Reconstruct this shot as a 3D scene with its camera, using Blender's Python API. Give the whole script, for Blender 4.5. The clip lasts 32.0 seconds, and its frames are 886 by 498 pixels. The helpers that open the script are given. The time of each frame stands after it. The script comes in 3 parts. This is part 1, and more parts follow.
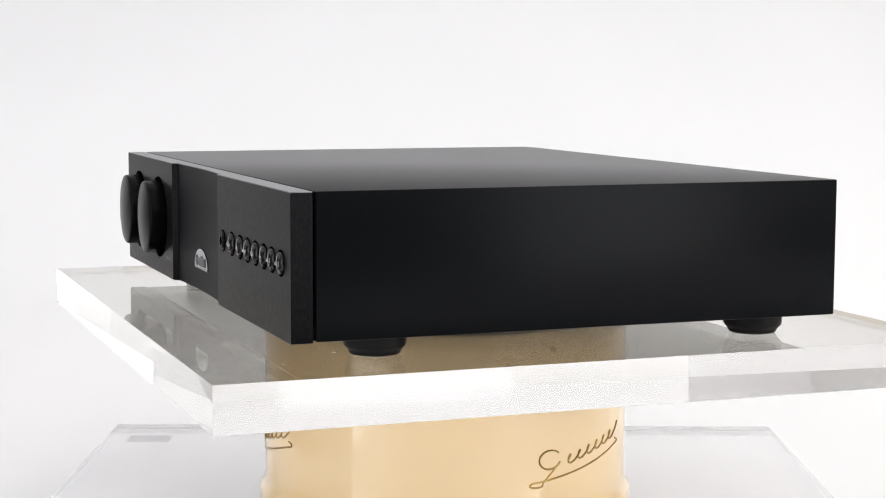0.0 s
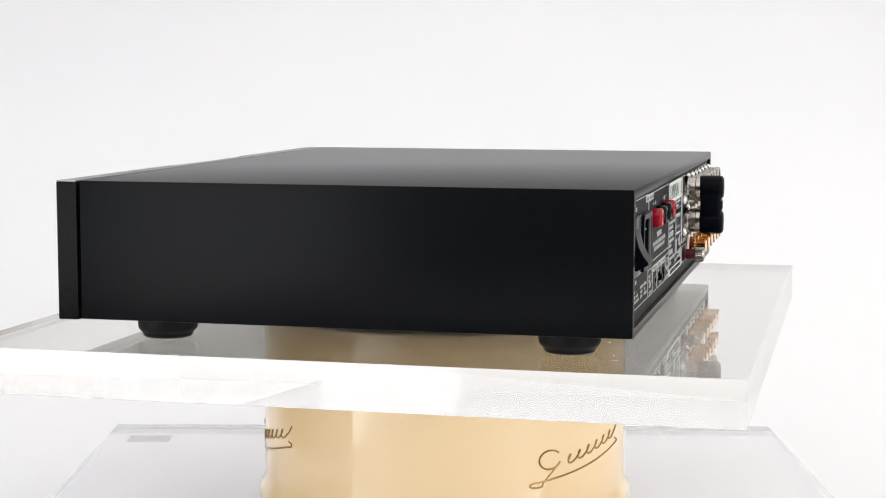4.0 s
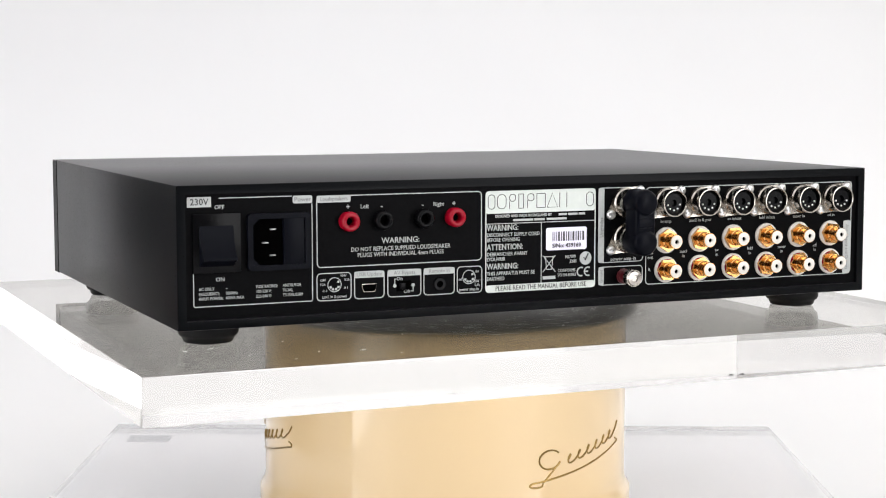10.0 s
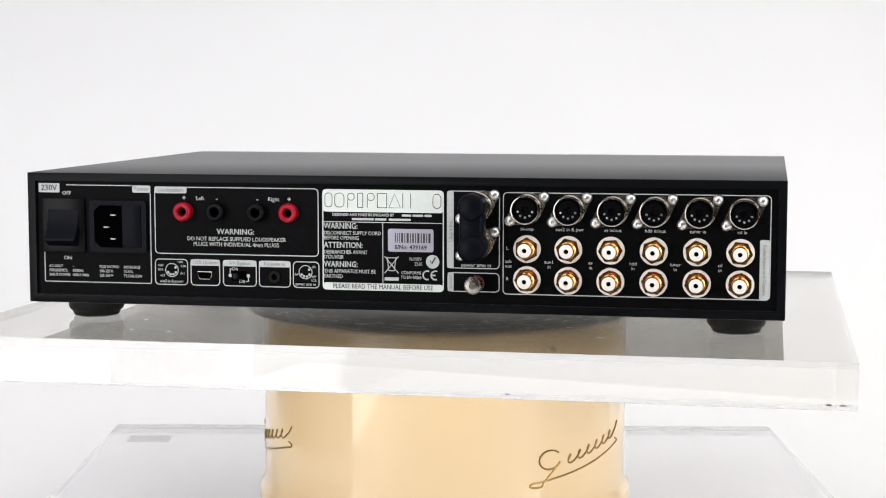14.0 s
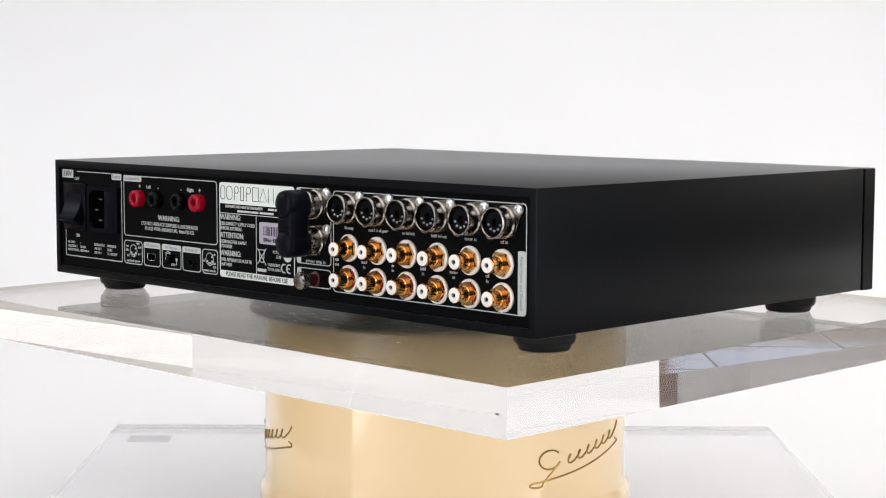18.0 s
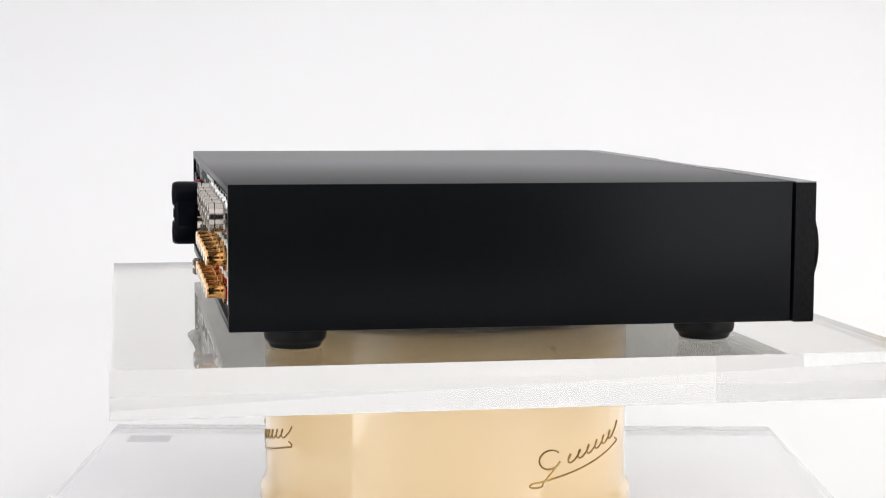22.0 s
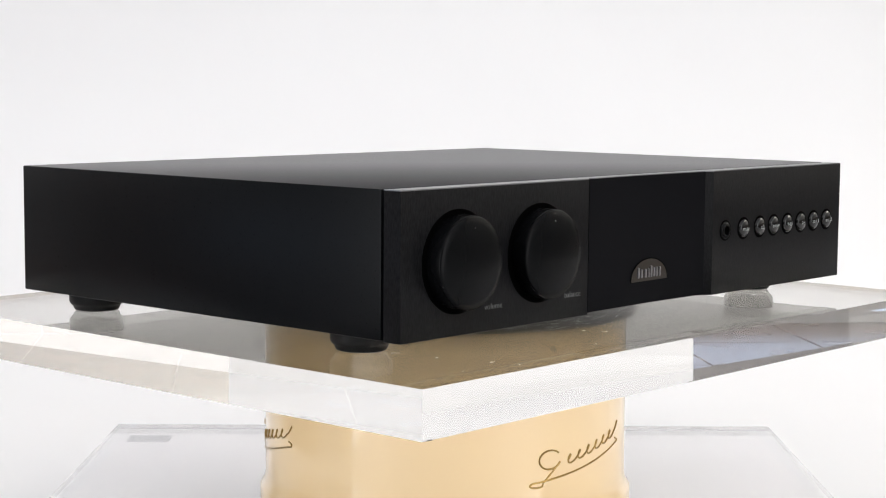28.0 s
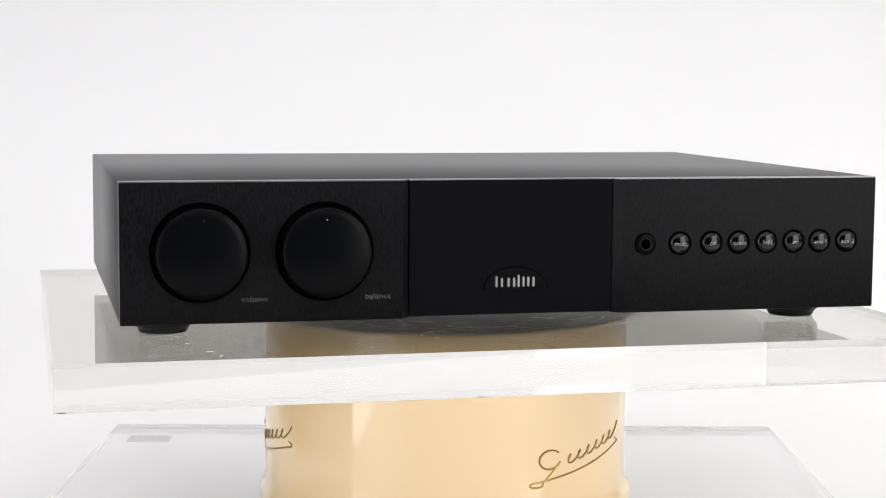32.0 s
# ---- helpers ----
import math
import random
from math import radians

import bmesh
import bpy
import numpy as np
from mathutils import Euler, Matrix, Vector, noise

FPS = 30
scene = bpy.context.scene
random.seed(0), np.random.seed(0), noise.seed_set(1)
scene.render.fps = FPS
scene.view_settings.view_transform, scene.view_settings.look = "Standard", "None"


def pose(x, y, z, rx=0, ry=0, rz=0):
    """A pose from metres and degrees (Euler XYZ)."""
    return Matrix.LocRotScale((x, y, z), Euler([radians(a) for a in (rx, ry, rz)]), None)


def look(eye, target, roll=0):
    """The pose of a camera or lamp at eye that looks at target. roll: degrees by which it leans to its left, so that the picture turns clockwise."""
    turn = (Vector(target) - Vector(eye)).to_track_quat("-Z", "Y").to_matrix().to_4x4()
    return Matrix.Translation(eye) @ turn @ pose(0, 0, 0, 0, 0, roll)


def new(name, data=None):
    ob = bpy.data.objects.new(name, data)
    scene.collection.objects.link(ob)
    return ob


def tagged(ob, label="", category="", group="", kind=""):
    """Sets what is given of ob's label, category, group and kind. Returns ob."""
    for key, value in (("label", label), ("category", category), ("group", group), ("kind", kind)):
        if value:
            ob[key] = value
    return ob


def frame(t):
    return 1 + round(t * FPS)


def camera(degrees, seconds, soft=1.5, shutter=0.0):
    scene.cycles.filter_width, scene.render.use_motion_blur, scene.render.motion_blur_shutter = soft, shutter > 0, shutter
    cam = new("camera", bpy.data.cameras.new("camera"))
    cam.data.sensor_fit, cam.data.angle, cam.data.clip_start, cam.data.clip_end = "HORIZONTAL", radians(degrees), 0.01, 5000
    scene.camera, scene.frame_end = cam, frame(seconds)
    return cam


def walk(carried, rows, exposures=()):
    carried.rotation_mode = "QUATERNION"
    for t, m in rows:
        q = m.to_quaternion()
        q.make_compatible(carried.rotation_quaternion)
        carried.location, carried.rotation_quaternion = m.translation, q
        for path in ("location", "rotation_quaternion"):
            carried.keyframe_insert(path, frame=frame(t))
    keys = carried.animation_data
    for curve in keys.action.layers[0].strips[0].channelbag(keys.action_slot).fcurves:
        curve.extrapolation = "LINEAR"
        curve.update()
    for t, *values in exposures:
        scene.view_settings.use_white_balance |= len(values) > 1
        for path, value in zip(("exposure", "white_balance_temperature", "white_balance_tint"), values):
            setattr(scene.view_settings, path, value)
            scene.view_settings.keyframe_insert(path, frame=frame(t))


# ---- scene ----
# ---------------------------------------------------------------- camera
cam = camera(28.895, 32.0, soft=1.1)
EYE = Vector((0.0, -1.1019, 0.14235))
AIM = Vector((-math.sin(radians(0.0313)) * math.cos(radians(5.7065)), math.cos(radians(0.0313)) * math.cos(radians(5.7065)), -math.sin(radians(5.7065))))
STAND = look(EYE, EYE + AIM, 0.212)
walk(cam, [(0.0, STAND), (32.0, STAND)], [(0.0, 0.05), (32.0, 0.05)])

# ---------------------------------------------------------------- world and lights
# light is thrown about many times inside the thick acrylic
scene.cycles.max_bounces, scene.cycles.glossy_bounces, scene.cycles.transmission_bounces = 24, 20, 24
world = bpy.data.worlds.new("room_air")
scene.world = world
world.use_nodes = True
world.node_tree.nodes["Background"].inputs["Color"].default_value = (0.9, 0.95, 1.0, 1)
world.node_tree.nodes["Background"].inputs["Strength"].default_value = 0.02


def area(name, eye, target, width, height, watts, colour=(1, 1, 1)):
    data = bpy.data.lights.new(name, "AREA")
    data.shape, data.size, data.size_y = "RECTANGLE", width, height
    data.energy, data.color = watts, colour
    ob = new(name, data)
    ob.matrix_world = look(eye, target)
    return ob


area("softbox_right", (1.342, -1.273, 0.10), (0, 0, 0.0), 0.82, 1.55, 16, (0.985, 0.985, 1.0))
area("softbox_left", (-1.25, -1.36, 0.10), (0, 0, 0.0), 0.98, 1.55, 18.5, (0.985, 0.985, 1.0))
# added overhead fill lamps without fittings, for the sweep, tiles and unseen walls
area("overhead_fill", (-0.42, 0.35, 1.68), (-0.42, 0.35, 0), 3.4, 1.9, 13.2, (0.945, 0.963, 1.0))
area("overhead_fill", (-0.1, -2.0, 1.70), (-0.1, -2.0, 0), 3.4, 2.4, 33, (0.97, 0.97, 1.0))
area("overhead_fill", (-4.6, 0.9, 1.70), (-4.6, 0.9, 0), 2.6, 1.8, 62, (0.93, 0.975, 1.0))
area("overhead_fill", (2.7, -1.9, 1.70), (2.7, -1.9, 0), 1.4, 3.4, 30, (0.93, 0.975, 1.0))
area("overhead_fill", (2.95, 1.25, 1.70), (2.95, 1.25, 0), 1.1, 1.8, 44, (1.0, 0.96, 0.88))
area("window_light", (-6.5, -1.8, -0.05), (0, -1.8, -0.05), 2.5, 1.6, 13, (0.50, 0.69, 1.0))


# ---------------------------------------------------------------- materials
def material(name, colour, rough=0.5, metal=0.0, **more):
    m = bpy.data.materials.new(name)
    m.use_nodes = True
    b = m.node_tree.nodes["Principled BSDF"]
    b.inputs["Base Color"].default_value = (*colour, 1)
    b.inputs["Roughness"].default_value = rough
    b.inputs["Metallic"].default_value = metal
    for key, value in more.items():
        b.inputs[key.replace("_", " ")].default_value = value
    return m


def nodes(m):
    t = m.node_tree
    return t, t.nodes["Principled BSDF"]


def grain(m, scale, spread, colour_a=None, colour_b=None, bump=0.0, rough=None, stretch=(1, 1, 1), detail=3.0, distance=0.0002):
    """Noise in the material: colour between two tones, roughness between two values, and fine relief."""
    t, b = nodes(m)
    co = t.nodes.new("ShaderNodeTexCoord")
    mp = t.nodes.new("ShaderNodeMapping")
    mp.inputs["Scale"].default_value = stretch
    t.links.new(co.outputs["Object"], mp.inputs["Vector"])
    n = t.nodes.new("ShaderNodeTexNoise")
    n.inputs["Scale"].default_value, n.inputs["Detail"].default_value = scale, detail
    t.links.new(mp.outputs["Vector"], n.inputs["Vector"])
    ramp = t.nodes.new("ShaderNodeMapRange")
    ramp.inputs["From Min"].default_value, ramp.inputs["From Max"].default_value = 0.5 - spread, 0.5 + spread
    t.links.new(n.outputs["Fac"], ramp.inputs["Value"])
    if colour_a:
        mix = t.nodes.new("ShaderNodeMix")
        mix.data_type = "RGBA"
        mix.inputs["A"].default_value, mix.inputs["B"].default_value = (*colour_a, 1), (*colour_b, 1)
        t.links.new(ramp.outputs["Result"], mix.inputs["Factor"])
        t.links.new(mix.outputs["Result"], b.inputs["Base Color"])
    if rough:
        r = t.nodes.new("ShaderNodeMapRange")
        r.inputs["To Min"].default_value, r.inputs["To Max"].default_value = rough
        t.links.new(ramp.outputs["Result"], r.inputs["Value"])
        t.links.new(r.outputs["Result"], b.inputs["Roughness"])
    if bump:
        k = t.nodes.new("ShaderNodeBump")
        k.inputs["Strength"].default_value, k.inputs["Distance"].default_value = bump, distance
        t.links.new(n.outputs["Fac"], k.inputs["Height"])
        t.links.new(k.outputs["Normal"], b.inputs["Normal"])
    return m


POWDER = grain(material("black_powder_coat", (0.003, 0.0034, 0.0038), 0.24, Specular_IOR_Level=0.07, Sheen_Weight=0.05, Sheen_Roughness=0.28, Sheen_Tint=(1.0, 0.93, 1.0, 1)), 900, 0.25, (0.0032, 0.0037, 0.0044), (0.0044, 0.0049, 0.0057), 0.012, (0.27, 0.33), detail=2, distance=0.0001)
BRUSHED = grain(material("brushed_black_anodised", (0.008, 0.008, 0.0085), 0.33, Specular_IOR_Level=0.06), 620, 0.2, (0.0022, 0.0023, 0.0027), (0.0092, 0.0092, 0.0100), 0.4, (0.28, 0.40), stretch=(1.8, 1.8, 0.5), detail=5, distance=0.0001)
SMOOTH = material("smooth_black_fascia", (0.0045, 0.0046, 0.0056), 0.36, Specular_IOR_Level=0.022)
KNOB = material("satin_black_knob", (0.0024, 0.0026, 0.003), 0.26, Specular_IOR_Level=0.055)
# lighter than the panel itself, to put grazing sheen on its top face
EDGE = grain(material("top_sheen_metal", (0.20, 0.20, 0.21), 0.34, 1.0), 160, 0.3, (0.19, 0.19, 0.20), (0.25, 0.25, 0.26), rough=(0.28, 0.4), stretch=(0.3, 6, 6))
GROOVE = material("black_groove", (0.0012, 0.0012, 0.0012), 0.8, Specular_IOR_Level=0.0)
PANEL = grain(material("black_rear_panel", (0.003, 0.003, 0.0034), 0.45, Specular_IOR_Level=0.03), 500, 0.3, (0.0020, 0.0020, 0.0024), (0.0040, 0.0040, 0.0044), 0.15, (0.4, 0.5), distance=0.0001)
RUBBER = grain(material("black_rubber", (0.004, 0.004, 0.0042), 0.5, Specular_IOR_Level=0.2), 300, 0.3, rough=(0.42, 0.6))
PRINT = grain(material("white_print", (0.5, 0.52, 0.51), 0.5), 700, 0.3, (0.46, 0.48, 0.47), (0.54, 0.56, 0.55))
GREYPRINT = material("grey_print", (0.26, 0.27, 0.27), 0.5)
PLATE = grain(material("pale_label_print", (0.70, 0.74, 0.70), 0.42), 300, 0.3, (0.66, 0.70, 0.66), (0.73, 0.77, 0.73))
INK = material("black_ink", (0.012, 0.012, 0.013), 0.45)
STICKER = material("silvered_sticker", (0.55, 0.53, 0.62), 0.22, 0.35)
NICKEL = grain(material("nickel_plate", (0.42, 0.39, 0.35), 0.18, 1.0), 200, 0.3, rough=(0.12, 0.26))
STEEL = material("screw_steel", (0.80, 0.80, 0.80), 0.28, 1.0)
NUTMETAL = grain(material("worn_nickel", (0.38, 0.35, 0.32), 0.2, 1.0), 300, 0.3, rough=(0.14, 0.3))
PINMETAL = material("dull_pin_metal", (0.34, 0.34, 0.35), 0.35, 1.0)
GOLD = grain(material("gold_plate", (0.70, 0.39, 0.14), 0.15, 1.0), 200, 0.3, rough=(0.10, 0.2))
NYLON = material("white_nylon", (0.82, 0.78, 0.72), 0.4)
REDNYLON = material("red_plastic", (0.30, 0.002, 0.014), 0.16, Specular_IOR_Level=0.3)
DARKRED = material("dark_red_plastic", (0.07, 0.004, 0.007), 0.35)
BLACKPLASTIC = material("black_plastic", (0.0025, 0.0025, 0.003), 0.25, Specular_IOR_Level=0.10)
NAVYPLASTIC = grain(material("blue_black_plastic", (0.0026, 0.003, 0.0055), 0.35, Specular_IOR_Level=0.06), 60, 0.3, rough=(0.3, 0.42))
# flat black that paints the shade inside holes, slots and socket mouths
HOLE = material("hole_shade", (0.001, 0.001, 0.001), 0.8, Specular_IOR_Level=0.0)
GLOSSBLACK = material("gloss_black_button", (0.0015, 0.0015, 0.002), 0.06, Specular_IOR_Level=0.33)
LOGOGLASS = material("mirror_badge", (0.26, 0.26, 0.27), 0.04, 1.0)
CHROME = material("chrome_strip", (0.30, 0.30, 0.31), 0.32, 1.0)
CREAM = grain(material("cream_enamel", (0.80, 0.585, 0.315), 0.3, Coat_Weight=1.0, Coat_Roughness=0.06, Coat_IOR=1.6), 6, 0.3, (0.785, 0.575, 0.305), (0.815, 0.595, 0.325), rough=(0.26, 0.34))
OLDBRASS = material("dull_brass", (0.30, 0.22, 0.12), 0.45, 0.4)
BRONZE = material("bronze_lettering", (0.34, 0.22, 0.07), 0.3, 0.9)
SCUFFED = grain(material("scuffed_bearing_plate", (0.10, 0.10, 0.10), 0.5, Specular_IOR_Level=0.1), 26, 0.12, (0.09, 0.09, 0.085), (0.36, 0.32, 0.24), 0.2, (0.4, 0.6), detail=9)
PAPER = grain(material("white_paper_sweep", (0.86, 0.86, 0.865), 0.8), 3, 0.3, (0.85, 0.85, 0.855), (0.87, 0.87, 0.875), 0.05, distance=0.001)
WALLPAINT = grain(material("white_wall_paint", (0.78, 0.78, 0.77), 0.7), 2, 0.3, (0.75, 0.75, 0.74), (0.80, 0.80, 0.79), 0.1)
TAUPE = grain(material("taupe_unseen_wall", (0.22, 0.205, 0.18), 0.7), 2, 0.3, (0.205, 0.19, 0.165), (0.235, 0.22, 0.195), 0.1)
DARKWALL = grain(material("dark_grey_unseen_wall", (0.05, 0.05, 0.052), 0.7), 2, 0.3, (0.045, 0.045, 0.047), (0.055, 0.055, 0.057), 0.1)
GROUT = material("pale_grout", (0.52, 0.50, 0.47), 0.8)
TILE = grain(material("brown_stone_tile", (0.26, 0.16, 0.12), 0.2, Specular_IOR_Level=0.5), 3.5, 0.22, (0.20, 0.115, 0.085), (0.32, 0.20, 0.15), 0.15, (0.12, 0.26), detail=7, distance=0.002)
ACRYLIC = material("clear_acrylic", (0.985, 0.975, 0.95), 0.0, 0.0, IOR=1.50, Transmission_Weight=1.0)
THINACRYLIC = material("clear_thin_acrylic", (0.98, 0.975, 0.98), 0.0, 0.0, IOR=1.49, Transmission_Weight=1.0)
DIMFILM = material("dimming_tint", (0.70, 0.69, 0.66), 0.0, 0.0, IOR=1.0, Transmission_Weight=1.0)
FILM = grain(material("pale_grey_film", (0.86, 0.84, 0.84), 0.5), 5, 0.3, (0.845, 0.825, 0.825), (0.875, 0.855, 0.855))
PATCH = material("dark_grey_patch", (0.30, 0.30, 0.32), 0.6)
SCRATCH = material("pale_scratch", (0.86, 0.86, 0.84), 0.5, Specular_IOR_Level=0.1)
DIMSTREAK = material("dark_dimming_streak", (0.20, 0.18, 0.12), 0.7, Specular_IOR_Level=0.0)
CHIP = material("dark_chip", (0.04, 0.04, 0.045), 0.6)


# ---------------------------------------------------------------- mesh helpers
def mesh_of(name, bm, mat, smooth=None):
    bmesh.ops.recalc_face_normals(bm, faces=bm.faces)
    me = bpy.data.meshes.new(name)
    bm.to_mesh(me)
    bm.free()
    me.materials.append(mat)
    if smooth is not None:
        me.shade_smooth()
        me.set_sharp_from_angle(angle=radians(smooth))
    return me


def part(name, bm, mat, parent=None, label="", space=None, smooth=35):
    """Links a bmesh as one mesh object under a thing or a part."""
    me = mesh_of(name, bm, mat, smooth)
    if space is not None:
        me.transform(space)
    ob = new(name, me)
    ob.parent = parent
    return tagged(ob, label)


def block(bm, a, b, bevel=0.0, segments=2):
    lo = [min(p, q) for p, q in zip(a, b)]
    hi = [max(p, q) for p, q in zip(a, b)]
    made = bmesh.ops.create_cube(bm, size=1)["verts"]
    for v in made:
        v.co = Vector([l + (c + 0.5) * (h - l) for c, l, h in zip(v.co, lo, hi)])
    if bevel:
        edges = {e for v in made for e in v.link_edges}
        bmesh.ops.bevel(bm, geom=list(edges), offset=bevel, segments=segments, affect="EDGES", profile=0.5)
    return bm


def lathe(bm, profile, cx=0.0, cy=0.0, steps=32, ring=False):
    """Turns (radius, height) pairs round the third axis; closed at both ends."""
    rings = []
    for r, w in profile:
        if r < 1e-6:
            rings.append([bm.verts.new((cx, cy, w))])
        else:
            rings.append([bm.verts.new((cx + r * math.cos(2 * math.pi * i / steps), cy + r * math.sin(2 * math.pi * i / steps), w)) for i in range(steps)])
    for a, b in zip(rings, rings[1:] + (rings[:1] if ring else [])):
        for i in range(steps):
            j = (i + 1) % steps
            if len(a) == 1 and len(b) > 1:
                bm.faces.new((a[0], b[i], b[j]))
            elif len(b) == 1 and len(a) > 1:
                bm.faces.new((a[i], b[0], a[j]))
            elif len(a) > 1:
                bm.faces.new((a[i], a[j], b[j], b[i]))
    for end in () if ring else (rings[0], rings[-1]):
        if len(end) > 2:
            bm.faces.new(end)
    return bm


def prism(bm, outline, low, high):
    a = [bm.verts.new((x, y, low)) for x, y in outline]
    b = [bm.verts.new((x, y, high)) for x, y in outline]
    bm.faces.new(a[::-1])
    bm.faces.new(b)
    for i in range(len(a)):
        j = (i + 1) % len(a)
        bm.faces.new((a[i], a[j], b[j], b[i]))
    return bm


def round_rect(x0, y0, x1, y1, r, n=5):
    x0, x1, y0, y1 = min(x0, x1), max(x0, x1), min(y0, y1), max(y0, y1)
    pts = []
    for cx, cy, a0 in ((x1 - r, y0 + r, -90), (x1 - r, y1 - r, 0), (x0 + r, y1 - r, 90), (x0 + r, y0 + r, 180)):
        for i in range(n + 1):
            a = radians(a0 + 90 * i / n)
            pts.append((cx + r * math.cos(a), cy + r * math.sin(a)))
    return pts


def outline_frame(bm, x0, y0, x1, y1, r, line, low, high):
    """A rounded outline of a given line width."""
    out = round_rect(x0, y0, x1, y1, r)
    x0, x1, y0, y1 = min(x0, x1), max(x0, x1), min(y0, y1), max(y0, y1)
    inn = round_rect(x0 + line, y0 + line, x1 - line, y1 - line, max(r - line, 1e-5))
    loops = [[bm.verts.new((x, y, w)) for x, y in pts] for pts, w in ((out, low), (out, high), (inn, high), (inn, low))]
    for a, b in zip(loops, loops[1:]):
        for i in range(len(a)):
            j = (i + 1) % len(a)
            bm.faces.new((a[i], a[j], b[j], b[i]))
    return bm


def tube(bm, path, r, steps=6):
    """A round bar along a path of points."""
    rings = []
    for i, p in enumerate(path):
        p = Vector(p)
        d = (Vector(path[min(i + 1, len(path) - 1)]) - Vector(path[max(i - 1, 0)])).normalized()
        u = d.orthogonal().normalized() if not rings else (axis - d * axis.dot(d)).normalized()
        axis = u
        v = d.cross(u)
        rings.append([bm.verts.new(p + r * (u * math.cos(2 * math.pi * k / steps) + v * math.sin(2 * math.pi * k / steps))) for k in range(steps)])
    for a, b in zip(rings, rings[1:]):
        for k in range(steps):
            m = (k + 1) % steps
            bm.faces.new((a[k], a[m], b[m], b[k]))
    bm.faces.new(rings[0][::-1])
    bm.faces.new(rings[-1])
    return bm


def writing(name, text, x, y, size, mat, parent, space, lift=0.0, align="CENTER", turn=0.0, label="", squeeze=1.0, bold=0.0):
    """Flat lettering in the built-in font, size in metres of line height."""
    cu = bpy.data.curves.new(name, "FONT")
    cu.body, cu.size, cu.align_x, cu.align_y = text, size, align, "CENTER"
    cu.extrude, cu.resolution_u, cu.offset = 0.00008, 2, bold
    tmp = bpy.data.objects.new(name, cu)
    me = bpy.data.meshes.new_from_object(tmp)
    bpy.data.objects.remove(tmp)
    bpy.data.curves.remove(cu)
    me.transform(Matrix.Translation((x, y, lift + 0.0001)) @ pose(0, 0, 0, 0, 0, turn) @ Matrix.Diagonal((squeeze, 1, 1, 1)))
    me.transform(space)
    me.materials.clear()
    me.materials.append(mat)
    ob = new(name, me)
    ob.parent = parent
    return tagged(ob, label)


def B():
    return bmesh.new()


MM = 0.001
# u, v, outward on the two faces of the amplifier
REAR_Y, FRONT_Y = 0.1548, -0.1570
REAR = Matrix(((-1, 0, 0, 0), (0, 0, 1, REAR_Y), (0, 1, 0, 0), (0, 0, 0, 1)))
FRONT = Matrix(((1, 0, 0, 0), (0, 0, -1, FRONT_Y), (0, 1, 0, 0), (0, 0, 0, 1)))

# ---------------------------------------------------------------- the room
FLOOR_Z, X0, X1, Y0, Y1, TOP = -0.92, -6.6, 3.6, -4.8, 2.4, 1.75


def structure(name, bm, mat, label, category):
    ob = part(name, bm, mat, None, label, smooth=None)
    return tagged(ob, label, category, kind="structure")


floor = structure("floor", block(B(), (X0 - 0.1, Y0 - 0.1, FLOOR_Z - 0.1), (X1 + 0.1, Y1 + 0.1, FLOOR_Z - 0.006)), GROUT, "pale grout bed under a brown tiled floor", "floor")
structure("ceiling", block(B(), (X0 - 0.1, Y0 - 0.1, TOP), (X1 + 0.1, Y1 + 0.1, TOP + 0.1)), WALLPAINT, "plain white painted ceiling of the room", "ceiling")
# unseen wall, split into tones that steer reflections in the case and slab
structure("wall_north", block(B(), (-4.4, Y1, FLOOR_Z), (X1 + 0.1, Y1 + 0.1, -0.40)), WALLPAINT, "unseen white wall foot added to keep the slab's refraction pale", "wall")
structure("wall_north", block(B(), (-4.4, Y1, -0.40), (X1 + 0.1, Y1 + 0.1, 0.45)), DARKWALL, "unseen dark wall band added to darken the case side's reflection", "wall")
structure("wall_north", block(B(), (-4.4, Y1, 0.45), (X1 + 0.1, Y1 + 0.1, TOP)), WALLPAINT, "white painted upper wall behind the sweep", "wall")
structure("wall_north", block(B(), (X0 - 0.1, Y1, FLOOR_Z), (-4.4, Y1 + 0.1, TOP)), WALLPAINT, "plain white painted wall beside the dark wall", "wall")
structure("wall_south", block(B(), (X0 - 0.1, Y0 - 0.1, FLOOR_Z), (X1 + 0.1, Y0, TOP)), DARKWALL, "plain dark grey painted wall facing the set", "wall")
wall_west = structure("wall_west", block(B(), (X0 - 0.1, Y0, FLOOR_Z), (X0, Y1, TOP)), WALLPAINT, "white end wall partly clad in brown tiles", "wall")
# unseen lower wall, toned to dim the badge's reflection of this side
structure("wall_east", block(B(), (X1, Y0, FLOOR_Z), (X1 + 0.1, Y1, 0.25)), TAUPE, "unseen lower end wall, taupe to dim what the badge reflects", "wall")
structure("wall_east", block(B(), (X1, Y0, 0.25), (X1 + 0.1, Y1, TOP)), WALLPAINT, "white painted upper end wall", "wall")


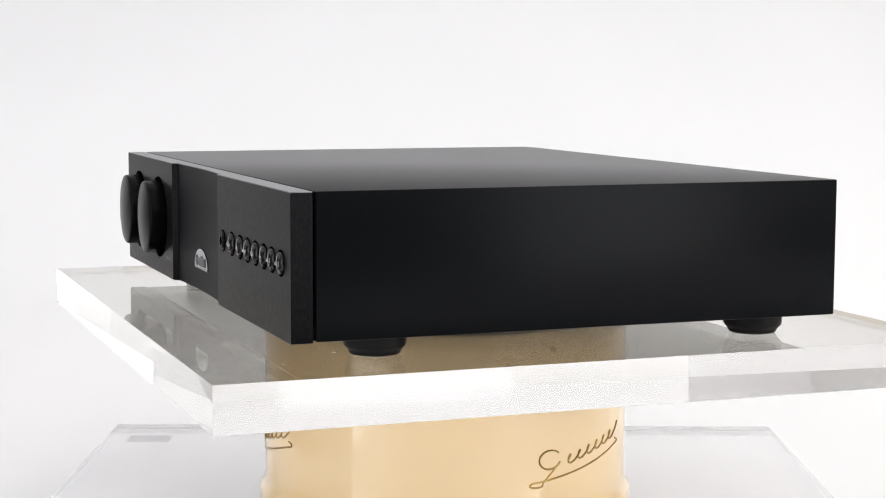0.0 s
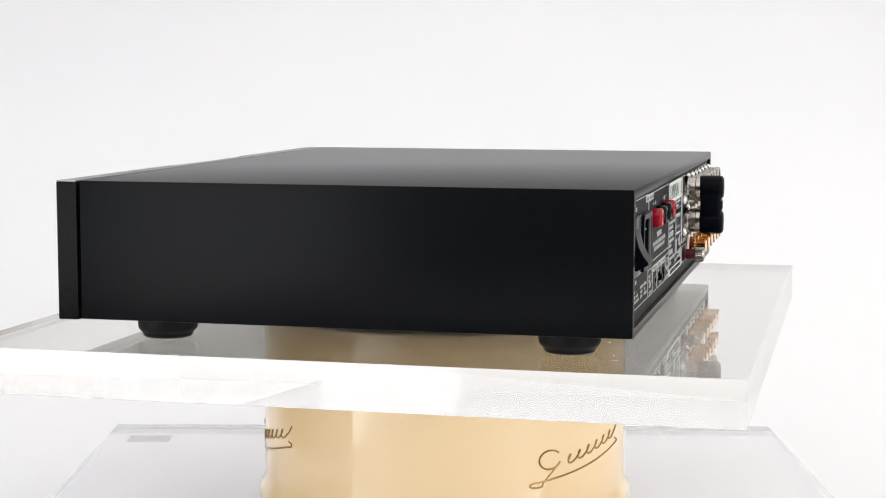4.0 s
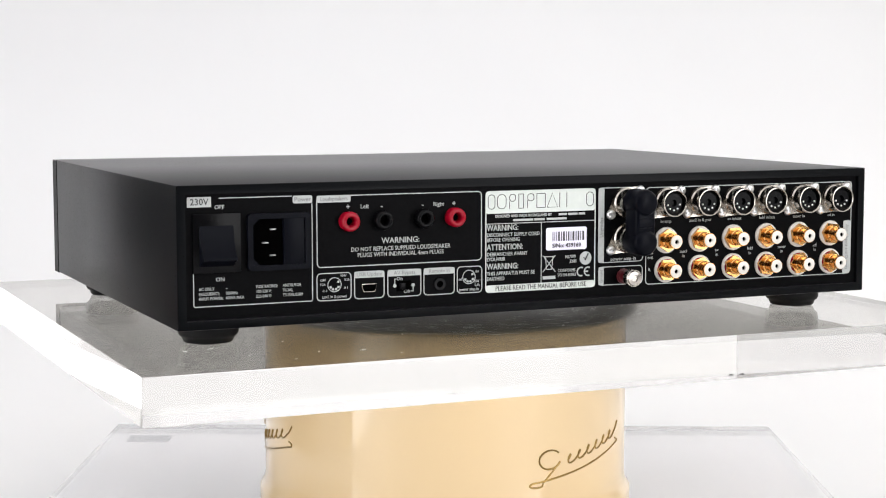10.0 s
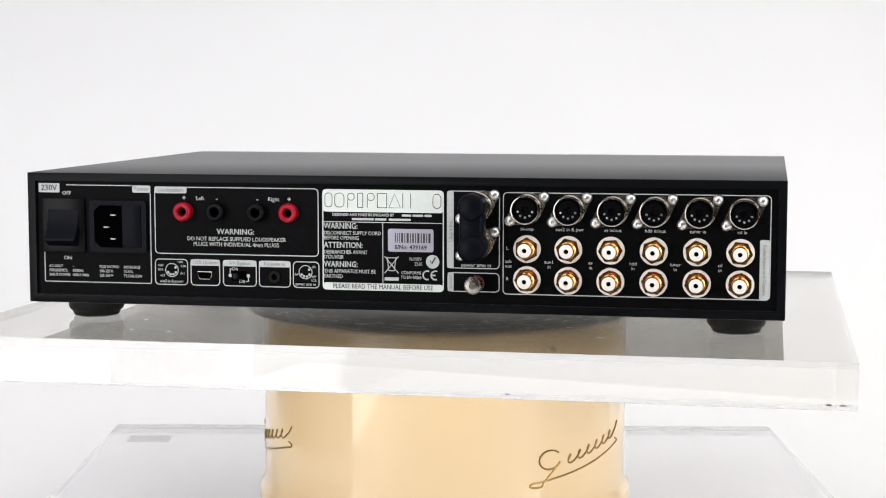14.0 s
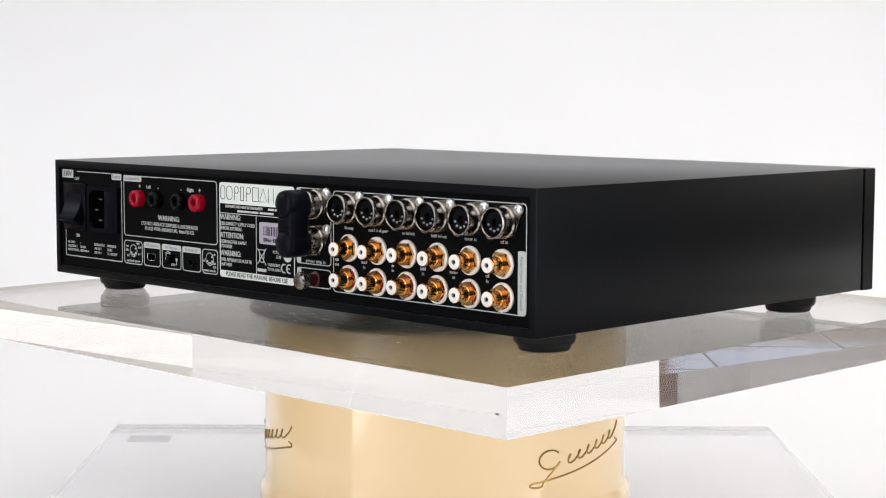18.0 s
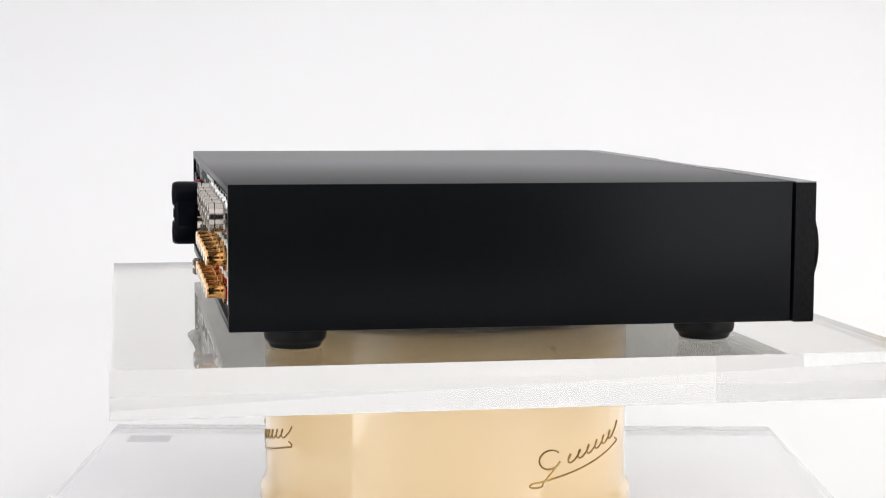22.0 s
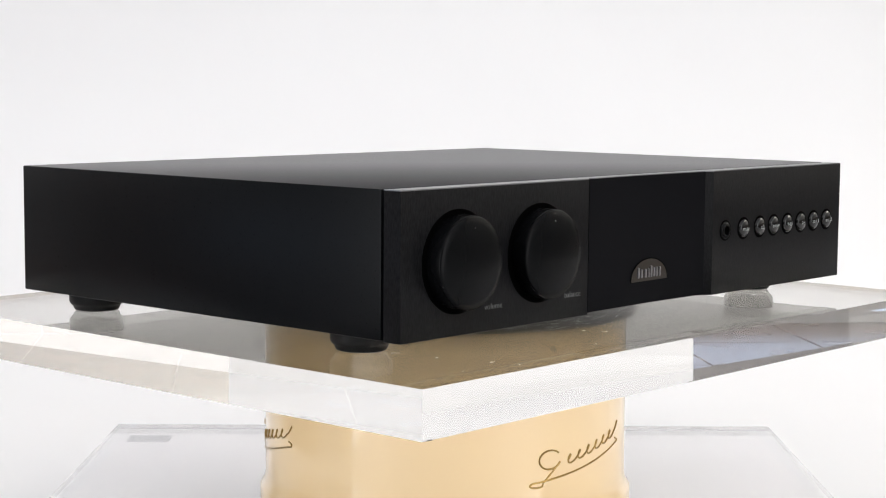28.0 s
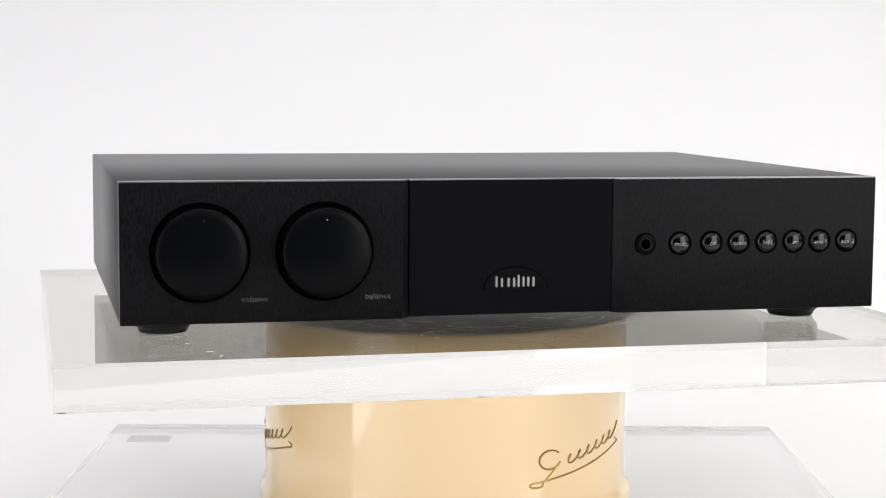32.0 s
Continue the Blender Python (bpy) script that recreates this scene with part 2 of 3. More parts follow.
def paper_sweep():
    bm = B()
    line = [(-0.98, -0.150), (0.2, -0.150), (0.42, -0.150), (0.6, -0.150), (0.8, -0.150)]
    line += [(1.0 + 0.45 * math.sin(radians(a)), -0.150 + 0.45 * (1 - math.cos(radians(a)))) for a in range(0, 91, 6)]
    line += [(1.45, 1.55)]
    inner = [(-0.98, -0.156), (0.2, -0.156), (0.42, -0.156), (0.6, -0.156), (0.8, -0.156)] + [(1.0 + 0.456 * math.sin(radians(a)), -0.150 + 0.45 - 0.456 * math.cos(radians(a))) for a in range(0, 91, 6)] + [(1.456, 1.55)]
    left = lambda y: -0.46 - 0.98 * min(max(y - 0.3, 0.0), 1.15)
    a = [[bm.verts.new((left(y) if k else 1.40, y, z)) for y, z in line] for k in (1, 0)]
    b = [[bm.verts.new((left(y) if k else 1.40, y, z)) for y, z in inner] for k in (1, 0)]
    n = len(line)
    for i in range(n - 1):
        bm.faces.new((a[0][i], a[1][i], a[1][i + 1], a[0][i + 1]))
        bm.faces.new((b[0][i], b[0][i + 1], b[1][i + 1], b[1][i]))
        for k in (0, 1):
            bm.faces.new((a[k][i], a[k][i + 1], b[k][i + 1], b[k][i]))
    for i in (0, n - 1):
        bm.faces.new((a[0][i], a[1][i], b[1][i], b[0][i]))
    ob = part("backdrop", bm, PAPER, None, smooth=40)
    return tagged(ob, "seamless white paper sweep curving up behind the stand", "backdrop", kind="structure")


paper_sweep()


def table():
    t = tagged(new("table"), "plain white table carrying the white paper sweep", "table")
    t.location = (0, 0.38, FLOOR_Z)
    h = -0.157 - FLOOR_Z
    part("tabletop", block(B(), (-0.44, -1.34, h - 0.03), (1.38, 0.60, h), 0.003), WALLPAINT, t)
    for x in (-0.40, 1.32):
        for y in (-1.27, 0.53):
            part("leg", block(B(), (x - 0.025, y - 0.025, 0), (x + 0.025, y + 0.025, h - 0.03), 0.003), WALLPAINT, t)


table()


# ---------------------------------------------------------------- the stand
def lower_slab():
    t = tagged(new("acrylic_base"), "clear acrylic base plate with a greyish backing film", "base")
    t.location = (0, 0, -0.150)
    p = part("base_plate", block(B(), (-0.2525, -0.213, 0.0025), (0.2525, 0.215, 0.023)), THINACRYLIC, t, smooth=30)
    p.visible_shadow = False
    part("backing_film", block(B(), (-0.2430, -0.203, 0.0004), (0.2430, 0.205, 0.0016)), FILM, t, "pale grey backing film")
    part("corner_patch", block(B(), (-0.2385, 0.172, 0.0016), (-0.2070, 0.192, 0.0022)), PATCH, t, "small dark grey patch")


lower_slab()
CYL = 0.1163


def script_path():
    """One cursive flourish: a big open loop, a row of small rising waves, a tall end stroke and a curling underline; arc and height from 0 to 1."""
    p = []
    for i in range(25):
        a = radians(40 + 300 * i / 24)
        p.append((0.17 + 0.095 * math.cos(a), 0.56 + 0.20 * math.sin(a)))
    for i in range(1, 9):
        k = i / 8
        p.append((0.26 - 0.15 * k, 0.49 - 0.41 * k))
    for i in range(1, 15):
        a = radians(-30 - 220 * i / 14)
        p.append((0.06 + 0.06 * math.cos(a), 0.05 + 0.055 * math.sin(a)))
    for i in range(1, 21):
        k = i / 20
        p.append((0.03 + 0.92 * k, 0.09 + 0.47 * k - 0.05 * math.sin(math.pi * k)))
    for i in range(1, 9):
        a = radians(-80 + 160 * i / 8)
        p.append((0.945 + 0.05 * math.cos(a), 0.62 + 0.06 * math.sin(a)))
    q = []
    for i in range(180):
        k = i / 179
        turn = 2 * math.pi * 6 * k
        up = 0.105 * math.sin(turn)
        q.append((0.31 + 0.60 * k + 0.022 * math.cos(turn) + 0.22 * up, 0.49 + 0.35 * k + up))
    for i in range(1, 8):
        k = i / 7
        q.append((0.945 + 0.055 * k, 0.84 + 0.19 * k))
    return p, q


def pedestal():
    t = tagged(new("pedestal"), "glossy cream enamel drum pedestal with bronze script ornaments", "pedestal")
    t.location = (0.0012, 0, -0.127)
    drum = [(CYL - 0.004, 0.0), (CYL + 0.0036, 0.0008), (CYL + 0.0036, 0.0075), (CYL + 0.0031, 0.0092), (CYL + 0.0016, 0.0112), (CYL + 0.0005, 0.0145), (CYL, 0.019), (CYL, 0.0985), (CYL - 0.001, 0.0998), (CYL - 0.004, 0.1004)]
    part("drum", lathe(B(), drum, steps=160), CREAM, t, smooth=30)
    for turn in (-90 + 25.5, -90 + 145.5, -90 + 265.5):
        for stroke in script_path():
            path = []
            for s, h in stroke:
                a = radians(turn + 41.0 * s)
                path.append(((CYL + 0.0001) * math.cos(a), (CYL + 0.0001) * math.sin(a), 0.0275 + 0.0285 * h))
            part("script_ornament", tube(B(), path, 0.0006, 6), BRONZE, t, "bronze cursive flourish")
    a = radians(-57.0)
    bm = lathe(B(), [(0.0, 0.0), (0.0019, 0.0), (0.0018, 0.0004), (0.0010, 0.0005), (0.0008, 0.0002), (0.0, 0.0002)], steps=16)
    ob = part("screw", bm, OLDBRASS, t, "small dull brass screw")
    ob.matrix_basis = Matrix.Translation((CYL * math.cos(a), CYL * math.sin(a), 0.089)) @ Euler((0, radians(90), a)).to_matrix().to_4x4()
    return t


pedestal()


TURNTABLE = tagged(new("turntable"), "thick clear acrylic turntable slab on a round bearing plate", "turntable")


def streak(bm, x, y, z, turn, length, width):
    c, s = math.cos(turn), math.sin(turn)
    low = [(x + c * u - s * v, y + s * u + c * v, z) for u, v in ((-length / 2, 0), (0, -width), (length / 2, 0), (0, width))]
    a = [bm.verts.new(p) for p in low]
    b = [bm.verts.new((p[0], p[1], p[2] + 0.00004)) for p in low]
    bm.faces.new(a[::-1])
    bm.faces.new(b)
    for i in range(4):
        bm.faces.new((a[i], a[(i + 1) % 4], b[(i + 1) % 4], b[i]))


def turntable():
    part("bearing_plate", lathe(B(), [(0.02, -0.0262), (0.1240, -0.0262), (0.1243, -0.0259), (0.1243, -0.0254), (0.1240, -0.0250), (0.02, -0.0250)], steps=128), SCUFFED, TURNTABLE, "thin scuffed round bearing plate", smooth=30)
    slab = part("slab", block(B(), (-0.251, -0.2105, -0.0245), (0.251, 0.2105, 0.0)), ACRYLIC, TURNTABLE, "clear acrylic slab with polished edges", smooth=None)
    slab.visible_shadow = False
    # added tinted film, only there to dim what shows through the slab
    film = part("dimming_film", block(B(), (-0.2495, -0.209, -0.02490), (0.2495, 0.209, -0.02480)), DIMFILM, TURNTABLE, "added thin film dimming the view through the slab", smooth=None)
    film.visible_shadow = False
    rng = random.Random(7)
    # pale scuffs, then dark streaks whose coverage also dims the view through the slab
    for count, r0, r1, z, wide, mat, label in ((620, 0.070, 0.138, -0.02470, 1.5, SCRATCH, "pale scuffs round the bearing plate"), (1500, 0.080, 0.136, -0.02460, 1.0, DIMSTREAK, "dark scuff streaks that also dim the view round the bearing")):
        verts, faces = [], []
        for _ in range(count):
            a, r = rng.uniform(0, 2 * math.pi), rng.triangular(r0, r1, 0.118)
            if rng.random() < 0.6:
                a = rng.choice((0.4, 1.3, 2.1, 2.6, 3.6, 4.05, 4.4, 5.3)) + rng.gauss(0, 0.2)
            turn, length, width = rng.gauss(0.0, 0.25) + a + 1.57, rng.uniform(0.003, 0.016), wide * rng.uniform(0.00015, 0.0007)
            c, s = math.cos(turn), math.sin(turn)
            n = len(verts)
            for h in (0.0, 0.00004):
                verts += [(r * math.cos(a) + c * u - s * v, r * math.sin(a) + s * u + c * v, z + h) for u, v in ((-length / 2, 0), (0, -width), (length / 2, 0), (0, width))]
            faces += [(n + 3, n + 2, n + 1, n), (n + 4, n + 5, n + 6, n + 7)] + [(n + k, n + (k + 1) % 4, n + 4 + (k + 1) % 4, n + 4 + k) for k in range(4)]
        me = bpy.data.meshes.new("scuff_marks")
        me.from_pydata(verts, [], faces)
        me.materials.append(mat)
        marks = new("scuff_marks", me)
        marks.parent = TURNTABLE
        tagged(marks, label, kind="stuff")
    marks = B()
    for _ in range(26):
        streak(marks, rng.uniform(-0.24, 0.24), rng.choice((-1, 1)) * rng.uniform(0.12, 0.205), 0.00002, rng.uniform(0, 3.14), rng.uniform(0.001, 0.005), rng.uniform(0.00012, 0.0003))
    tagged(part("scratches", marks, SCRATCH, slab, "fine scratches on the acrylic", smooth=None), kind="stuff")
    for x, y, w in ((-0.0318, -0.2107, 0.0013), (-0.2465, -0.2107, 0.0018)):
        part("edge_chip", block(B(), (x - w, y - 0.0003, -0.0245), (x + w, y - 0.0001, -0.0239)), CHIP, slab, "dark chip in the lower edge")


turntable()

# ---------------------------------------------------------------- the amplifier
AMP = tagged(new("amplifier"), "black low-profile hi-fi amplifier with brushed front panel", "amplifier")
ZB, ZT, W = 0.0115, 0.0869, 0.216


def amplifier_case():
    # a sleeve: bottom, top and two sides with thickness
    bm = B()
    prism_pts = [(-W, ZB), (W, ZB), (W, ZT), (-W, ZT)]
    wall = 0.0048
    inn = [(-W + wall, ZB + wall), (W - wall, ZB + wall), (W - wall, ZT - wall), (-W + wall, ZT - wall)]
    y0, y1 = -0.1437, 0.1568
    r = [[bm.verts.new((x, y, z)) for x, z in pts] for pts, y in ((prism_pts, y0), (prism_pts, y1), (inn, y1), (inn, y0))]
    for a, b in zip(r, r[1:] + r[:1]):
        for i in range(4):
            j = (i + 1) % 4
            bm.faces.new((a[i], a[j], b[j], b[i]))
    bmesh.ops.recalc_face_normals(bm, faces=bm.faces)
    edges = [e for e in bm.edges if len(e.link_faces) == 2 and e.calc_face_angle(0) > 1 and all(abs(abs(v.co.x) - W) < 1e-6 or abs(v.co.z - ZT) < 1e-6 or abs(v.co.z - ZB) < 1e-6 for v in e.verts)]
    bmesh.ops.bevel(bm, geom=edges, offset=0.0007, segments=2, affect="EDGES", profile=0.5)
    case = part("case", bm, POWDER, AMP, smooth=40)
    part("chassis", block(B(), (-W + 0.006, -0.147, ZB + 0.006), (W - 0.006, 0.14, ZT - 0.006)), GROOVE, AMP, "dark inner chassis")
    return case


amplifier_case()


LAY = Matrix(((1, 0, 0, 0), (0, 0, 1, 0), (0, 1, 0, 0), (0, 0, 0, 1)))


def front_panel():
    back = 0.0114
    split_l, split_r = -0.0608, 0.0564
    # side panels, standing proud of the middle with a bevelled inner edge
    for a, b, inner in ((-W, split_l, 1), (split_r, W, -1)):
        bm = B()
        chamfer = 0.0035
        if inner > 0:
            pts = [(a, -back), (b, -back), (b, -0.0035), (b - chamfer, 0.0), (a, 0.0)]
        else:
            pts = [(a, -back), (b, -back), (b, 0.0), (a + chamfer + 0.0012, 0.0), (a, -0.0035)]
        low = [bm.verts.new((x, ZB - 0.0005, w)) for x, w in pts]
        high = [bm.verts.new((x, ZT - 0.0006, w)) for x, w in pts]
        bm.faces.new(low)
        bm.faces.new(high)
        for i in range(5):
            j = (i + 1) % 5
            bm.faces.new((low[i], low[j], high[j], high[i]))
        bmesh.ops.recalc_face_normals(bm, faces=bm.faces)
        bmesh.ops.bevel(bm, geom=[e for e in bm.edges if abs(e.verts[0].co.y - e.verts[1].co.y) < 1e-6], offset=0.0005, segments=2, affect="EDGES", profile=0.5)
        part("front_panel", bm, BRUSHED, AMP, "brushed black metal front panel section", FRONT, smooth=30)
        cap = [(x - (0.0003 if x == b and inner > 0 else 0.0), w) for x, w in pts]
        part("top_edge", prism(B(), cap, ZT - 0.0006, ZT - 0.0001), EDGE, AMP, "lighter satin cap for the top edge's grazing sheen", FRONT @ LAY, smooth=None)
    # the middle is hollowed slightly, deepest at its centre
    arc = [(split_l + 0.0006 + (split_r - split_l - 0.0012) * k / 16, -0.0026 - 0.0016 * math.sin(math.pi * k / 16)) for k in range(17)]
    plan = [(split_l + 0.0006, -back), *arc, (split_r - 0.0006, -back)]
    part("middle_fascia", prism(B(), plan, ZB + 0.0002, ZT - 0.0006), SMOOTH, AMP, "smooth black hollowed middle fascia", FRONT @ LAY, smooth=20)
    part("top_edge", prism(B(), plan, ZT - 0.0006, ZT - 0.0001), EDGE, AMP, "lighter satin cap for the top edge's grazing sheen", FRONT @ LAY, smooth=None)


front_panel()


def knob(x, z, name):
    k = part("knob", lathe(B(), [(0.0, 0.0004), (0.0240, 0.0004), (0.0242, 0.0010), (0.0240, 0.0090), (0.0238, 0.0097), (0.0232, 0.0101)] + [(0.0232 * k, 0.0101 + 0.0021 * (1 - k * k)) for k in (0.85, 0.7, 0.55, 0.4, 0.25, 0.1, 0.0)], x, z, 96), KNOB, AMP, "large satin black rotary knob", FRONT, smooth=45)
    # flat black ring paints the shade of the gap round the knob
    part("knob_recess_shade", lathe(B(), [(0.0236, 0.0001), (0.0268, 0.0001), (0.0268, 0.0003), (0.0236, 0.0003)], x, z, 64), GROOVE, k, "", FRONT)
    part("pointer", lathe(B(), [(0.0, 0.0108), (0.0004, 0.0108), (0.0004, 0.01115), (0.0, 0.01115)], x + (0.0008 if name == "volume" else -0.0006), z + 0.0178, 12), GREYPRINT if name == "balance" else INK, k, "", FRONT)
    return k


knob(-0.1739, 0.0490, "volume")
knob(-0.1074, 0.0488, "balance")
writing("lettering", "volume", -0.1453, 0.0237, 0.0047, GREYPRINT, AMP, FRONT, bold=-0.00013, squeeze=1.05)
writing("lettering", "balance", -0.0780, 0.0239, 0.0047, GREYPRINT, AMP, FRONT, bold=-0.00013, squeeze=1.05)


def dome_badge():
    cx, base, half, tall = 0.0004, 0.0248, 0.0183, 0.0130
    pts = [(cx + half * math.cos(radians(a)), base + tall * math.sin(radians(a)) ** 0.92) for a in range(0, 181, 6)]
    d = part("badge", prism(B(), pts, -0.0052, -0.0037), LOGOGLASS, AMP, "mirror-bright half-round metal badge", FRONT, smooth=None)
    # chrome strokes of an unlettered mark
    for x, h in ((-0.0110, 0.0062), (-0.0078, 0.0050), (-0.0040, 0.0050), (-0.0008, 0.0052), (0.0018, 0.0066), (0.0046, 0.0056), (0.0074, 0.0054), (0.0104, 0.0054)):
        part("chrome_stroke", prism(B(), round_rect(cx + x - 0.0006, base + 0.0020, cx + x + 0.0006, base + 0.0020 + h, 0.0005, 3), -0.0037, -0.0031), CHROME, d, "", FRONT)
    part("badge_rim", tube(B(), [(x, y, -0.0039) for x, y in pts], 0.00035, 6), GROOVE, d, "", FRONT)


dome_badge()


def push_buttons():
    for x, text in ((0.0957, "mute"), (0.1148, "cd"), (0.1314, "tuner"), (0.1484, "hdd"), (0.1653, "av"), (0.1815, "aux 1"), (0.1983, "aux 2")):
        z = 0.0499
        b = part("push_button", lathe(B(), [(0.0058, 0.0001), (0.0058, 0.0004), (0.0054, 0.0011), (0.0042, 0.0018), (0.0021, 0.0022), (0.0, 0.0023)], x, z, 40), GLOSSBLACK, AMP, "domed glossy black push button with pale lettering", FRONT, smooth=60)
        # flat black ring paints the shade of the button's surround
        part("button_recess_shade", lathe(B(), [(0.0059, 0.0001), (0.0069, 0.0001), (0.0069, 0.00025), (0.0059, 0.00025)], x, z, 40), GROOVE, b, "", FRONT)
        writing("button_lettering", text, x, z - 0.0002, 0.0038, PRINT, b, FRONT, 0.0022, bold=-0.00009)
    j = part("headphone_socket", lathe(B(), [(0.0028, 0.0001), (0.0028, 0.0012), (0.0040, 0.0012), (0.0044, 0.0008), (0.0054, 0.0006), (0.0056, 0.0001)], 0.0750, 0.0498, 40), KNOB, AMP, "black headphone socket ring", FRONT)
    part("socket_disc", lathe(B(), [(0.0054, 0.0001), (0.0063, 0.0001), (0.0063, 0.0003), (0.0054, 0.0003)], 0.0750, 0.0498, 40, True), GROOVE, j, "", FRONT)
    part("socket_rim", lathe(B(), [(0.0029, 0.0011), (0.0029, 0.0015), (0.0037, 0.0015), (0.0039, 0.0011)], 0.0750, 0.0498, 40, True), BLACKPLASTIC, j, "satin rim of the socket", FRONT)
    part("socket_hole", lathe(B(), [(0.0, 0.0002), (0.0030, 0.0002), (0.0030, 0.0004), (0.0, 0.0004)], 0.0750, 0.0498, 24), HOLE, j, "", FRONT)


push_buttons()


def feet():
    me = mesh_of("foot", lathe(B(), [(0.0, 0.0), (0.0122, 0.0), (0.0133, 0.0005), (0.0139, 0.0018), (0.0143, 0.0030), (0.0156, 0.0038), (0.0163, 0.0050), (0.0165, 0.0070), (0.0165, 0.0117), (0.0, 0.0117)], steps=48), RUBBER, 40)
    for x in (-0.1895, 0.1895):
        for y in (-0.1045, 0.1205):
            f = new("foot", me)
            f.parent, f.location = AMP, (x, y, 0)
            tagged(f, "round black rubber foot")


feet()


# ---------------------------------------------------------------- the rear of the amplifier
REAR_PANEL = part("rear_panel", block(B(), (-0.2111, 0.0164, -0.004), (0.2111, 0.0820, 0.0)), PANEL, AMP, "black printed rear panel full of sockets", REAR, smooth=None)
LIFT = 0.00012


def printed_frame(x0, z0, x1, z1, r=0.0025, line=0.00052):
    return part("printed_frame", outline_frame(B(), x0 * MM, z0 * MM, x1 * MM, z1 * MM, r, line, 0.0, LIFT), PRINT, REAR_PANEL, "", REAR, smooth=None)


def printed_tab(x0, z0, x1, z1, mat=None, r=0.0010, lift=0.0002):
    return part("printed_tab", prism(B(), round_rect(x0 * MM, z0 * MM, x1 * MM, z1 * MM, r, 3), 0.0, lift), mat or PRINT, REAR_PANEL, "", REAR, smooth=None)


def bar(x0, z0, x1, z1, mat=None, lift=0.0002, parent=None):
    return part("printed_bar", block(B(), (x0 * MM, z0 * MM, 0.0), (x1 * MM, z1 * MM, lift)), mat or PRINT, parent or REAR_PANEL, "", REAR, smooth=None)


def words(text, x, z, size, mat=None, align="CENTER", turn=0, squeeze=1.0, lift=0.00012, bold=0.0):
    return writing("lettering", text, x * MM, z * MM, size * MM, mat or PRINT, REAR_PANEL, REAR, lift, align, turn, "", squeeze, bold)


# frames and tabs, u grows to the right as seen from behind
for x0, z0, x1, z1 in ((-192.8, 79.5, -153.0, 80.0), (-142.1, 24.4, -141.6, 75.6), (-206.2, 23.3, -142.5, 23.8), (-207.1, 24.4, -206.6, 69.0)):
    bar(x0, z0, x1, z1, lift=LIFT)
for cx, turn in ((-206.0, 180), (-142.7, 270)):
    part("printed_bar", tube(B(), [((cx + 0.85 * math.cos(radians(turn + 15 * k))) * MM, (24.4 + 0.85 * math.sin(radians(turn + 15 * k))) * MM, 0.0) for k in range(7)], 0.00025, 5), PRINT, REAR_PANEL, "", REAR)
printed_frame(-139.4, 40.9, -42.4, 79.5)
for x0, x1 in ((-139.6, -119.7), (-118.2, -100.6), (-98.9, -78.9), (-77.6, -58.9), (-57.6, -42.1)):
    printed_frame(x0, 23.0, x1, 38.1)
printed_frame(31.1, 36.0, 60.8, 79.3)
printed_frame(31.4, 23.0, 60.7, 33.9)
printed_frame(62.4, 22.1, 207.8, 78.8)
printed_tab(-209.8, 75.3, -197.0, 80.6, r=0.0003)
words("230V", -203.4, 77.9, 4.7, INK, lift=0.00025, bold=0.00003)
printed_tab(-152.6, 75.8, -141.7, 79.9)
words("Power", -147.1, 77.9, 3.6, GREYPRINT, lift=0.00025)
printed_tab(-139.2, 75.7, -120.0, 79.5)
words("Loudspeakers", -129.6, 77.6, 3.2, GREYPRINT, lift=0.00025, squeeze=0.88)
for x0, x1, text in ((-118.1, -100.7, "USB Update"), (-98.8, -79.0, "AV Bypass"), (-77.5, -59.0, "Remote in")):
    printed_tab(x0, 34.5, x1, 38.0)
    words(text, (x0 + x1) / 2, 36.3, 3.0, GREYPRINT, lift=0.00025)
words("OFF", -192.6, 75.0, 3.1)
words("ON", -192.6, 37.4, 3.1)
for i, (a, b, c, d) in enumerate((("AC ONLY", "~", "FUSE RATING:", "ANTISURGE"), ("FREQUENCY:", "50/60Hz", "100-120 V:", "T6.3AL"), ("INPUT POWER:", "400VA MAX", "220-240 V:", "T3.15AL/250V"))):
    z = 32.6 - 2.55 * i
    for x, s in ((-204.2, a), (-189.8, b), (-173.3, c), (-158.6, d)):
        words(s, x, z, 2.35, align="LEFT", squeeze=0.82)
for x, s, size in ((-121.5, "+", 4.5), (-112.0, "Left", 3.2), (-102.1, "-", 4.5), (-78.1, "-", 4.5), (-68.6, "Right", 3.2), (-59.4, "+", 4.5)):
    words(s, x, 73.0, size)
words("WARNING:", -91.1, 54.1, 4.4, bold=0.00003)
words("DO NOT REPLACE SUPPLIED LOUDSPEAKER", -90.8, 49.9, 3.3, squeeze=0.90)
words("PLUGS WITH INDIVIDUAL 4mm PLUGS", -90.9, 46.8, 3.3, squeeze=0.90)


def pin_diagram(cx, cz, caption):
    part("pin_diagram", lathe(B(), [(0.0040, 0.0), (0.0040, LIFT), (0.0036, LIFT), (0.0036, 0.0)], cx * MM, cz * MM, 28, True), PRINT, REAR_PANEL, "", REAR)
    for a in (-150, -110, -70, -30, 35):
        x, z = cx + 2.6 * math.cos(radians(a)), cz + 2.6 * math.sin(radians(a))
        part("pin_mark", lathe(B(), [(0.0, LIFT), (0.0007, LIFT), (0.0007, 0.0)], x * MM, z * MM, 10), PRINT, REAR_PANEL, "", REAR)
    words(caption, cx, 25.2, 2.5, squeeze=0.85)


